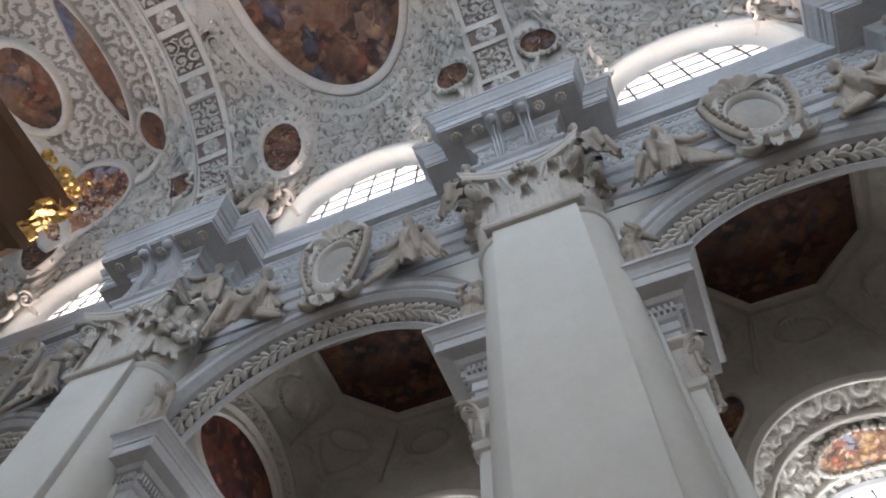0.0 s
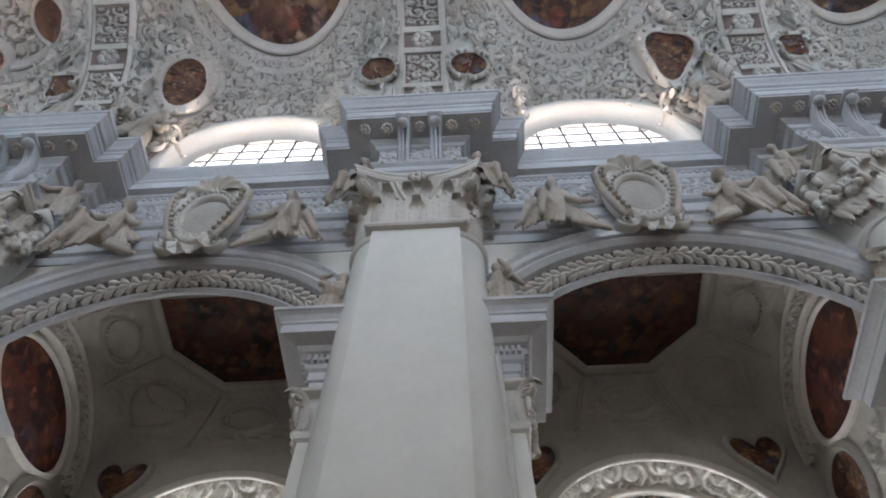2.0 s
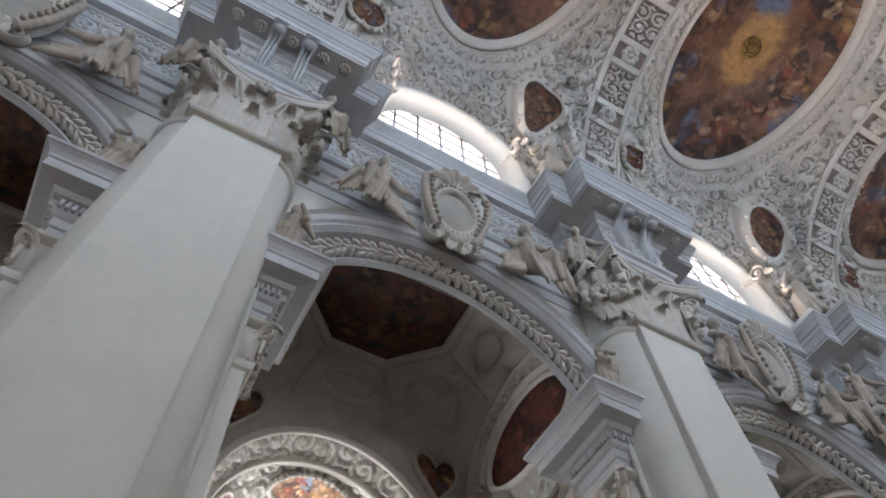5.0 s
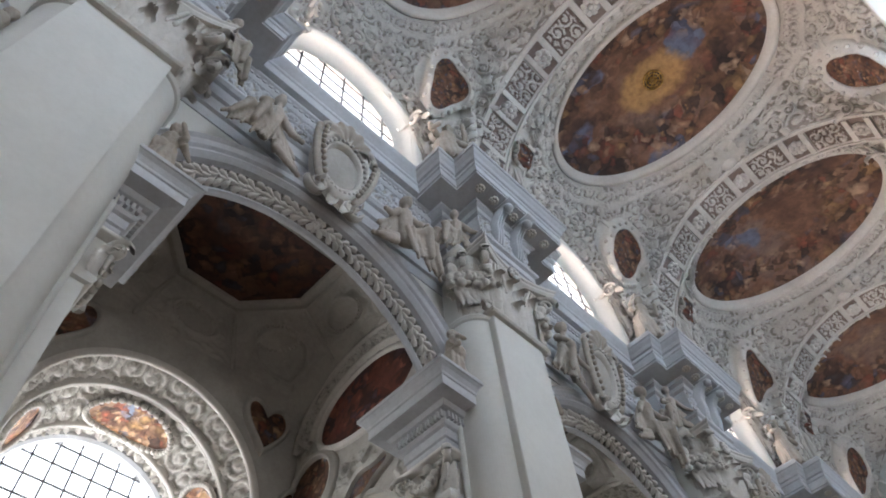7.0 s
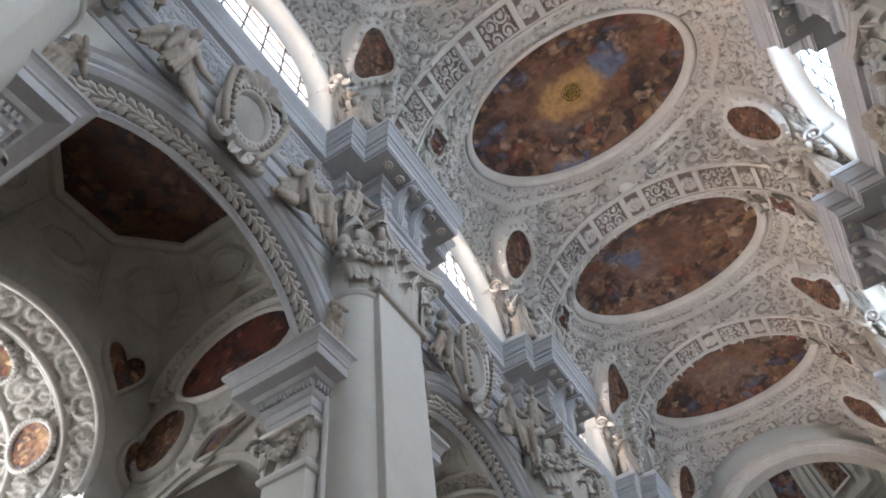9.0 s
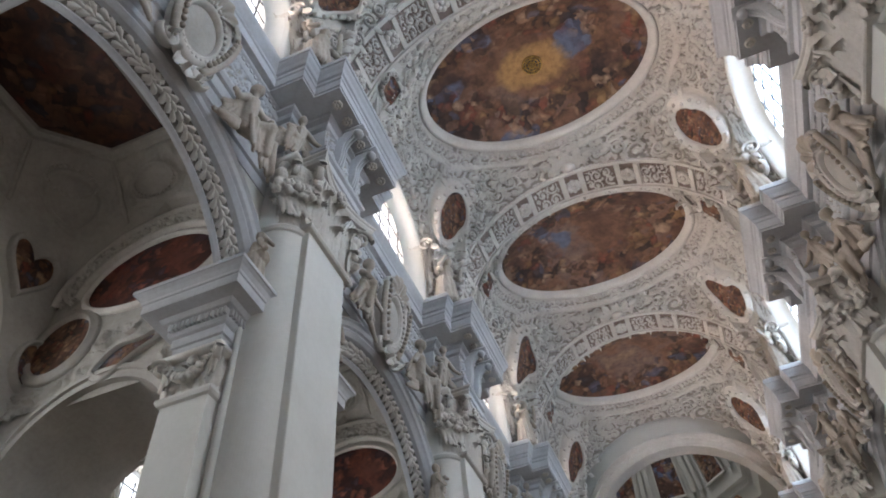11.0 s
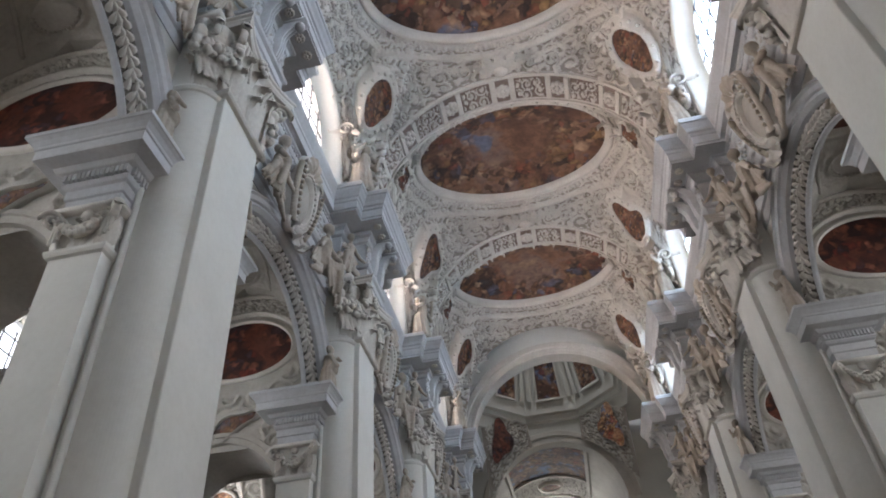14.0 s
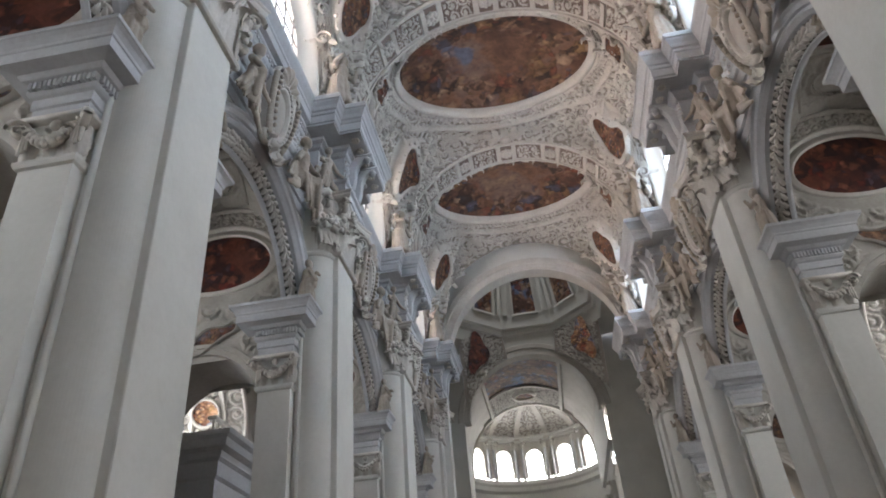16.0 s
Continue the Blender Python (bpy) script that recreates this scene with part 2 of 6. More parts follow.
def scrolls(X, Y, cell=0.9, seed=1.0):
    """Height 0..1 of a running pattern of leafy spirals on a plane."""
    gi, gj = np.floor(X / cell), np.floor(Y / cell)
    best = np.full(X.shape, 1e9)
    cx, cy, hh = np.zeros(X.shape), np.zeros(X.shape), np.zeros(X.shape)
    for di in (-1, 0, 1):
        for dj in (-1, 0, 1):
            i, j = gi + di, gj + dj
            px = (i + 0.5 + 0.5 * (hash2(i, j, seed) - 0.5)) * cell
            py = (j + 0.5 + 0.5 * (hash2(i, j, seed + 5) - 0.5)) * cell
            d = np.hypot(X - px, Y - py)
            w = d < best
            best, cx, cy, hh = np.where(w, d, best), np.where(w, px, cx), np.where(w, py, cy), np.where(w, hash2(i, j, seed + 9), hh)
    dx, dy = X - cx, Y - cy
    d, a = best / cell, np.arctan2(dy, dx)
    turn = np.where(hh > 0.5, 1.0, -1.0)
    ph = d * 2.7 - turn * a / (2 * math.pi) + hh
    stroke = np.cos(2 * math.pi * ph) + 0.35 * np.cos(a * 9 * turn + d * 22 + hh * 6)
    ridge = 1 / (1 + np.exp(-5.5 * (stroke - 0.15)))
    groove = 0.78 + 0.22 * np.cos(a * 18 * turn + d * 40)
    rose = np.exp(-(d / 0.15) ** 4) * (0.85 + 0.3 * np.cos(a * 6))
    field = ridge * groove * np.clip(1.25 - d * 0.75, 0.45, 1)
    return np.clip(np.maximum(field, rose), 0, 1.1)


# ---- sculpture ----
def carve(name, bm, mat, shake=0.016, freq=9.0):
    """Fuses modelled lumps into one skin, works it like stucco with folds and gives a mesh to share."""
    raw = bpy.data.meshes.new(name)
    bm.to_mesh(raw)
    bm.free()
    tmp = bpy.data.objects.new(name, raw)
    bpy.context.scene.collection.objects.link(tmp)
    skin = tmp.modifiers.new("skin", "REMESH")
    skin.mode, skin.voxel_size = "VOXEL", 0.026
    fused = bpy.data.meshes.new_from_object(tmp.evaluated_get(bpy.context.evaluated_depsgraph_get()))
    bpy.data.objects.remove(tmp)
    bpy.data.meshes.remove(raw)
    bm = bmesh.new()
    bm.from_mesh(fused)
    bpy.data.meshes.remove(fused)
    bm.normal_update()
    for v in bm.verts:
        q = v.co * freq
        v.co += v.normal * shake * (noise.noise((q.x * 1.6, q.y * 1.6, q.z * 0.5)) + 0.6 * noise.noise(q * 2.3))
    me = bpy.data.meshes.new(name)
    bm.to_mesh(me)
    bm.free()
    me.materials.append(mat)
    me.polygons.foreach_set("use_smooth", [True] * len(me.polygons))
    return me


def capsule(bm, a, b, r0, r1, n=5, u=11):
    """A limb: a round bar with domed ends that tapers from a to b."""
    a, b = Vector(a), Vector(b)
    ax = (b - a).normalized()
    s = ax.orthogonal().normalized()
    t = ax.cross(s)
    stops = [(-0.97, 0.22), (-0.75, 0.66), (-0.3, 0.95)]
    line = [(a + ax * r0 * d, r0 * k) for d, k in stops]
    line += [(a.lerp(b, f / 6), r0 + (r1 - r0) * f / 6) for f in range(7)]
    line += [(b - ax * r1 * d, r1 * k) for d, k in stops[::-1]]
    vs = grid_mesh(bm, [[c + (s * math.cos(2 * math.pi * i / u) + t * math.sin(2 * math.pi * i / u)) * r for i in range(u)] for c, r in line], close_v=True)
    bm.faces.new(vs[0])
    bm.faces.new(vs[-1][::-1])


# ---- stucco figures and cartouches ----
def seated(seed, lean):
    """A robed figure that sits on the arch with its legs and drapery to one side."""
    rng = random.Random(seed)
    bm = bmesh.new()
    j = lambda s=0.05: rng.uniform(-s, s)
    capsule(bm, (0.20, 0.0, 0.30), (0.28, -0.06 * lean, 0.95), 0.21, 0.19)
    capsule(bm, (0.28, -0.27, 0.99), (0.28, 0.20, 1.02), 0.10, 0.10)
    capsule(bm, (0.29, -0.05 * lean, 1.05), (0.34, -0.05 * lean, 1.28), 0.08, 0.075)
    ball(bm, (0.38, -0.04 * lean, 1.42), (0.14, 0.13, 0.18), u=14, v=10)
    ball(bm, (0.31, -0.05 * lean, 1.49), (0.16, 0.16, 0.15), u=14, v=10)
    # legs under the robe
    capsule(bm, (0.24, 0.0, 0.28), (0.62, 0.38 * lean + j(), 0.34), 0.17, 0.14)
    capsule(bm, (0.62, 0.38 * lean, 0.34), (0.56, 0.50 * lean, -0.30), 0.13, 0.08)
    capsule(bm, (0.24, 0.1 * lean, 0.24), (0.50, 0.70 * lean, 0.18 + j()), 0.17, 0.13)
    capsule(bm, (0.50, 0.70 * lean, 0.18), (0.42, 0.98 * lean, -0.34), 0.12, 0.07)
    # arms: one leans back, the other rests on a knee
    capsule(bm, (0.28, -0.28 * lean, 0.98), (0.30, -0.56 * lean, 0.66), 0.095, 0.08)
    capsule(bm, (0.30, -0.56 * lean, 0.66), (0.38, -0.86 * lean, 0.44 + j(0.1)), 0.075, 0.055)
    capsule(bm, (0.28, 0.22 * lean, 1.0), (0.46, 0.44 * lean, 0.72), 0.095, 0.08)
    capsule(bm, (0.46, 0.44 * lean, 0.72), (0.66, 0.30 * lean, 0.50), 0.07, 0.055)
    for i in range(13):
        f = i / 12
        capsule(bm, (0.40 + 0.12 * math.sin(3 * f) + j(0.03), (-0.12 + 0.72 * f) * lean, 0.42 - 0.14 * f), (0.46 - 0.16 * f + j(), (0.04 + 1.08 * f) * lean, -0.36 + j(0.07)), 0.055, 0.04)
    for i in range(5):
        capsule(bm, (0.12, (-0.10 - 0.05 * i) * lean, 1.05 - 0.06 * i), (0.14 + j(), (-0.36 - 0.13 * i) * lean, 0.02 + 0.05 * i), 0.07, 0.055)
    for i in range(3):
        capsule(bm, (0.22, -0.3 * lean, 0.12 - 0.08 * i), (0.20 + j(), (-0.85 - 0.1 * i) * lean, -0.10 - 0.10 * i + j()), 0.085, 0.05)
    return carve("stucco_figure", bm, STATUE, 0.010)


def standing(seed, child=False):
    rng = random.Random(seed)
    bm = bmesh.new()
    j = lambda s=0.05: rng.uniform(-s, s)
    capsule(bm, (0, 0, 0.9), (0.05, 0.05, 1.5), 0.24, 0.23)
    ball(bm, (0.12, 0.08, 1.93), (0.15, 0.15, 0.19))
    ball(bm, (0.06, 0.08, 1.99), (0.17, 0.17, 0.16))
    capsule(bm, (0.05, 0.05, 1.55), (0.1, 0.08, 1.8), 0.1, 0.08)
    for s in (-1, 1):
        capsule(bm, (0.04, s * 0.26, 1.5), (0.22, s * 0.50, 1.3 + j(0.3)), 0.10, 0.08)
        capsule(bm, (0.22, s * 0.50, 1.3), (0.40, s * 0.36, 1.55 + j(0.3)), 0.08, 0.06)
        capsule(bm, (0.04, s * 0.13, 0.9), (0.16, s * 0.16, 0.45), 0.17, 0.13)
        capsule(bm, (0.16, s * 0.16, 0.45), (0.05, s * 0.18, 0.0), 0.12, 0.09)
    for i in range(12):
        a = i / 12 * math.pi * 2
        x, y = 0.20 * math.cos(a), 0.27 * math.sin(a)
        capsule(bm, (x, y, 1.02), (x * 1.5 + j(), y * 1.35 + j(), 0.06 + j()), 0.075, 0.10, 7)
    capsule(bm, (-0.1, 0.3, 1.6), (-0.15, 0.6, 0.9), 0.12, 0.05)
    if child:
        ball(bm, (0.15, -0.1, 1.0), (0.25, 0.3, 0.25))
    return carve("stucco_figure", bm, STATUE)


def fruit_cluster(seed):
    """A shield with cherub-like lumps, fruit and leaves."""
    rng = random.Random(seed)
    bm = bmesh.new()
    ball(bm, (0.12, 0, 0.35), (0.26, 0.42, 0.52), u=16, v=10)
    for i in range(20):
        a = 2 * math.pi * i / 20
        ball(bm, (0.16, 0.50 * math.cos(a), 0.35 + 0.60 * math.sin(a)), 0.10 + 0.03 * (i % 3))
    for i in range(64):
        ball(bm, (0.15 + rng.uniform(-0.1, 0.30), rng.uniform(-0.62, 0.62), rng.uniform(-0.75, -0.15)), rng.uniform(0.06, 0.12))
    for s in (-1, 1):
        ball(bm, (0.28, s * 0.52, 0.05), 0.2)
        capsule(bm, (0.2, s * 0.5, -0.05), (0.25, s * 0.62, -0.6), 0.17, 0.1)
        capsule(bm, (0.2, s * 0.5, 0.5), (0.2, s * 0.2, 1.0), 0.14, 0.1)
    for i in range(9):
        capsule(bm, (0.1, rng.uniform(-0.4, 0.4), -0.7), (0.14, rng.uniform(-0.5, 0.5), -1.25), 0.12, 0.05)
    return carve("shield_relief", bm, STUCCO, 0.01)


FIG = [seated(11, 1), seated(12, 1), seated(13, -1), seated(14, -1)]
ANGEL, CHILD, CLUSTER = [standing(21), standing(22)], standing(31, True), fruit_cluster(41)

def acanthus(bm, base, out, up, w, h, curl):
    """A curling leaf with a raised rib and lobed edges."""
    out, up = Vector(out).normalized(), Vector(up)
    side = out.cross(up).normalized()
    rows = []
    n = 9
    for i in range(n + 1):
        f = i / n
        if f < 0.7:
            c = Vector(base) + up * (h * f / 0.7) + out * (0.10 * h * f)
        else:
            a = (f - 0.7) / 0.3 * 2.6
            c = Vector(base) + up * (h + curl * math.sin(a)) + out * (0.07 * h + curl * (1 - math.cos(a)))
        ww = w * (0.75 + 0.35 * math.sin(math.pi * min(f * 1.2, 1))) * (1 if f < 0.75 else 1 - 0.55 * (f - 0.75) / 0.25)
        ww *= 1 + 0.16 * (1 if i % 2 else -1)
        rows.append([c + side * (ww * q) + out * d for q, d in ((-0.5, -0.03), (-0.3, 0.035), (-0.12, 0.0), (0, 0.06), (0.12, 0.0), (0.3, 0.035), (0.5, -0.03))])
    grid_mesh(bm, rows)


def volute(bm, c, ax, up, r, th, turns=1.6):
    """A spiral scroll standing in the plane of ax and up."""
    ax, up = Vector(ax).normalized(), Vector(up).normalized()
    nrm = ax.cross(up)
    rows = []
    n = 30
    for i in range(n + 1):
        f = i / n
        a = f * turns * 2 * math.pi
        rr = r * (1 - 0.78 * f)
        p = Vector(c) + ax * rr * math.cos(a) + up * rr * math.sin(a)
        d = ax * math.cos(a) + up * math.sin(a)
        t = th * (1 - 0.4 * f)
        rows.append([p + nrm * t, p + d * 0.25 * t + nrm * t * 0.7, p + d * 0.45 * t, p + d * 0.25 * t - nrm * t * 0.7, p - nrm * t, p - d * 0.5 * t])
    grid_mesh(bm, rows, close_v=True)
    ball(bm, c, r * 0.25, u=8, v=6)


# ---- vault shape (one bay, centre at the origin, height in metres over the floor) ----
OVAL_A, OVAL_B, RIM, TOP = 5.15, 3.25, 29.65, 30.5
HALF_X, HALF_Y = 6.9, 4.62


def vault_z(X, Y):
    """Height of the nave vault over a point of a bay."""
    X, Y = np.asarray(X, float), np.asarray(Y, float)
    rho = np.hypot(X / OVAL_A, Y / OVAL_B)
    k = 1 / np.maximum(np.maximum(np.abs(X) / HALF_X, np.abs(Y) / HALF_Y), 1e-6)
    rb = rho * k
    bx, by = np.abs(X * k), np.abs(Y * k)
    cross = 21.9 + np.sqrt(np.clip(6.2**2 - np.minimum(bx, 6.2) ** 2, 0, None)) + 0.05
    wall = np.where(by < 2.62, 22.95 + np.sqrt(np.clip(2.62**2 - by**2, 0, None)), 20.95 + 2.0 * np.clip(1 - (by - 2.62) / 0.25, 0, 1))
    zb = np.where(bx > HALF_X - 1e-4, wall, np.where(bx > 6.2, 20.9, np.maximum(cross, 20.9)))
    s = np.clip((rho - 1) / np.maximum(rb - 1, 1e-6), 0, 1)
    zo = RIM + (zb - RIM) * s**1.3
    return np.where(rho < 1, RIM + (TOP - RIM) * (1 - rho**2), zo)


def vault_normal(x, y):
    e = 0.05
    gx = float(vault_z(x + e, y) - vault_z(x - e, y)) / (2 * e)
    gy = float(vault_z(x, y + e) - vault_z(x, y - e)) / (2 * e)
    return Vector((gx, gy, -1)).normalized()


MEDALS = [(-5.45, 2.98, 0.80, 0.66), (5.5, 2.9, 0.80, 0.66), (-5.2, -3.80, 0.36, 0.62), (5.2, -3.80, 0.36, 0.62)]


def vault_shell():
    """The stuccoed part round the oval, with scrolls in relief."""
    nt, ns = 1000, 130
    t = np.linspace(0, 2 * math.pi, nt, endpoint=False)[:, None]
    dx, dy = OVAL_A * np.cos(t), OVAL_B * np.sin(t)
    k = 1 / np.maximum(np.abs(dx) / HALF_X, np.abs(dy) / HALF_Y)
    # even steps along the true slope of the vault
    fine = np.linspace(0, 1, 300)[None, :]
    FX, FY = dx * (1 + (k - 1) * fine), dy * (1 + (k - 1) * fine)
    FZ = vault_z(FX, FY)
    run = np.cumsum(np.sqrt(np.diff(FX) ** 2 + np.diff(FY) ** 2 + np.diff(FZ) ** 2), axis=1)
    run = np.hstack([np.zeros((nt, 1)), run])
    V = run[:, -1:] * np.linspace(0, 1, ns)[None, :]
    s = np.array([np.interp(V[i], run[i], fine[0]) for i in range(nt)])
    X, Y = dx * (1 + (k - 1) * s), dy * (1 + (k - 1) * s)
    Z = vault_z(X, Y)
    e = 0.04
    gx, gy = (vault_z(X + e, Y) - vault_z(X - e, Y)) / (2 * e), (vault_z(X, Y + e) - vault_z(X, Y - e)) / (2 * e)
    ln = np.sqrt(gx**2 + gy**2 + 1)
    nx, ny, nz = gx / ln, gy / ln, -1 / ln
    # scroll pattern laid out over angle and true distance from the oval
    U = t * 4.6 * np.ones_like(s)
    rel = np.maximum(scrolls(U, V, 4.6 * 2 * math.pi / 40, 2.0), 0.3 * scrolls(U, V, 4.6 * 2 * math.pi / 62, 7.0))
    edge = np.clip((1 - s) / 0.05, 0, 1) * np.clip((V - 0.55) / 0.2, 0, 1)
    rel = rel * edge
    h = 0.17 * rel
    for mx, my, ra, rb in MEDALS:
        c = Vector((mx, my, float(vault_z(mx, my)) - 2.0)).normalized()
        along = X * c.x + Y * c.y + (Z - 2.0) * c.z
        d = np.sqrt(np.maximum(X**2 + Y**2 + (Z - 2.0) ** 2 - along**2, 0)) / max(ra, rb)
        h, rel = np.where(d < 1.42, -0.04, h), np.where(d < 1.42, 1.0, rel)
    rel = np.maximum(rel, (s < 0.02) * 1.0)
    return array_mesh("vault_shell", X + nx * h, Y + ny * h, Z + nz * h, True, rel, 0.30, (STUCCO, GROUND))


VAULT_MESH = vault_shell()


def vault_scrollwork():
    """Spirals with leaves that fill the corners between the oval and the edges of a bay."""
    rng = random.Random(77)
    bm = bmesh.new()
    spots = []
    tries = 0
    while len(spots) < 150 and tries < 9000:
        tries += 1
        x, y = rng.uniform(-HALF_X + 0.25, HALF_X - 0.25), rng.uniform(-HALF_Y + 0.2, HALF_Y - 0.2)
        if math.hypot(x / (OVAL_A + 1.1), y / (OVAL_B + 1.0)) < 1:
            continue
        z = float(vault_z(x, y))
        p = Vector((x, y, z))
        low = Vector((0, 0, 2.0))
        near = [(p - low).cross((Vector((q[0], q[1], float(vault_z(q[0], q[1])))) - low).normalized()).length - max(q[2], q[3]) * 1.3 for q in MEDALS]
        if z < 21.6 or min(near) < 0.42:
            continue
        if any((p - q).length < 0.72 for q in spots):
            continue
        spots.append(p)
        nrm = vault_normal(x, y)
        ax = Vector((-y, x, 0)) if rng.random() < 0.6 else Vector((x, y, 0))
        ax = (ax - nrm * ax.dot(nrm)).normalized() * rng.choice((-1, 1))
        up = nrm.cross(ax).normalized() * rng.choice((-1, 1))
        r = rng.uniform(0.27, 0.36)
        c = p + nrm * 0.16
        volute(bm, c, ax, up, r, 0.11, 1.5)
        for a in (0.3, 1.5, 2.8):
            d = (ax * math.cos(a + rng.uniform(-0.4, 0.4)) - up * math.sin(a)).normalized()
            acanthus(bm, c + d * r * 0.8 - nrm * 0.04, nrm, d, 0.22, rng.uniform(0.26, 0.42), 0.09)
    me = bpy.data.meshes.new("scrollwork")
    bm.to_mesh(me)
    bm.free()
    return me


SCROLLWORK = vault_scrollwork()


def oval_ring(bm, r0, r1, d0, d1, n=128, beads=0):
    """A raised ring round the oval between two scales of it."""
    rows = []
    for i in range(n):
        a = 2 * math.pi * i / n
        row = []
        for f, d in ((0, 0.0), (0.12, d0), (0.5, d1), (0.88, d0), (1, 0.0)):
            r = r0 + (r1 - r0) * f
            x, y = (OVAL_A + r) * math.cos(a), (OVAL_B + r) * math.sin(a)
            row.append((x, y, float(vault_z(x, y)) - d))
        rows.append(row)
    grid_mesh(bm, rows, close_u=True)
    for i in range(beads):
        a = 2 * math.pi * i / beads
        r = (r0 + r1) / 2
        x, y = (OVAL_A + r) * math.cos(a), (OVAL_B + r) * math.sin(a)
        ball(bm, (x, y, float(vault_z(x, y)) - d1), (r1 - r0) * 0.42, u=6, v=4)


@functools.lru_cache(None)
def disc_on_vault(mx, my, ra, rb, n=36, lobed=0):
    """A round patch of the vault: gives place(i, k, d), a point of its outline scaled by k, d proud of the vault."""
    low = Vector((0, 0, 2.0))
    c = Vector((mx, my, float(vault_z(mx, my))))
    nrm = (low - c).normalized()
    up = (Vector((0, 1, 0)) - nrm * nrm.y).normalized()
    side = up.cross(nrm)

    @functools.lru_cache(None)
    def place_on(i, k, d):
        a = 2 * math.pi * i / n
        w = 1 + (0.15 * math.cos(3 * a + 0.6) if lobed else 0)
        ray = (c + side * (ra * k * w * math.cos(a)) + up * (rb * k * w * math.sin(a)) - low).normalized()
        near, far = 19.0, 33.0
        for _ in range(24):
            mid = (near + far) / 2
            p = low + ray * mid
            inside = abs(p.x) < HALF_X and abs(p.y) < HALF_Y and p.z < float(vault_z(p.x, p.y))
            near, far = (mid, far) if inside else (near, mid)
        return low + ray * (near - d)

    return place_on


def west_crown(root):
    """The crown over the organ: scrolls with several framed paintings in place of one oval."""
    nu, nv = 120, 80
    u = np.linspace(-1, 1, nu)[:, None] * np.ones((1, nv))
    v = np.linspace(-1, 1, nv)[None, :] * np.ones((nu, 1))
    # square to disc
    X, Y = OVAL_A * u * np.sqrt(1 - v * v / 2), OVAL_B * v * np.sqrt(1 - u * u / 2)
    h = 0.26 * scrolls(X + 3, Y + 5, 0.9, 21.0)
    Z = RIM + (TOP - RIM) * (1 - (X / OVAL_A) ** 2 - (Y / OVAL_B) ** 2) + 0.04 - h
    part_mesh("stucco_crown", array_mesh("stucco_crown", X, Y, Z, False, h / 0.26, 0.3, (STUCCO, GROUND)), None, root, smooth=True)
    for mx, my, ra, rb, waist in ((0.15, 2.2, 1.75, 1.05, 0.0), (0.2, -0.9, 2.5, 0.62, 0.22), (4.9, 1.6, 0.85, 1.45, 0.12), (-3.6, 1.9, 0.8, 0.7, 0.0), (3.6, -1.9, 0.8, 0.7, 0.0)):
        ring = []
        for i in range(48):
            a = 2 * math.pi * i / 48
            k = 1 - waist * math.cos(2 * a) ** 2 * (1 if abs(math.cos(a)) < 0.7 else 0) + waist * 0.4 * math.cos(4 * a)
            ring.append((mx + ra * k * math.cos(a), my + rb * k * math.sin(a)))

        def lifted(x, y, k, d):
            x, y = mx + (x - mx) * k, my + (y - my) * k
            return (x, y, float(vault_z(x, y)) - d)

        bm = bmesh.new()
        grid_mesh(bm, [[lifted(x, y, k, 0.30) for x, y in ring] for k in (0.02, 0.35, 0.7, 1.02)], close_v=True)
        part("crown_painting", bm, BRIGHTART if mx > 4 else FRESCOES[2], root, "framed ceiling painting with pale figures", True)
        bm = bmesh.new()
        grid_mesh(bm, [[lifted(x, y, k + (0.015 if j % 2 else 0), d) for j, (x, y) in enumerate(ring)] for k, d in ((0.98, 0.28), (1.0, 0.42), (1.08, 0.48), (1.16, 0.40), (1.2, 0.0))], close_v=True)
        part("crown_frame", bm, STUCCO, root, "white stucco picture frame", True)


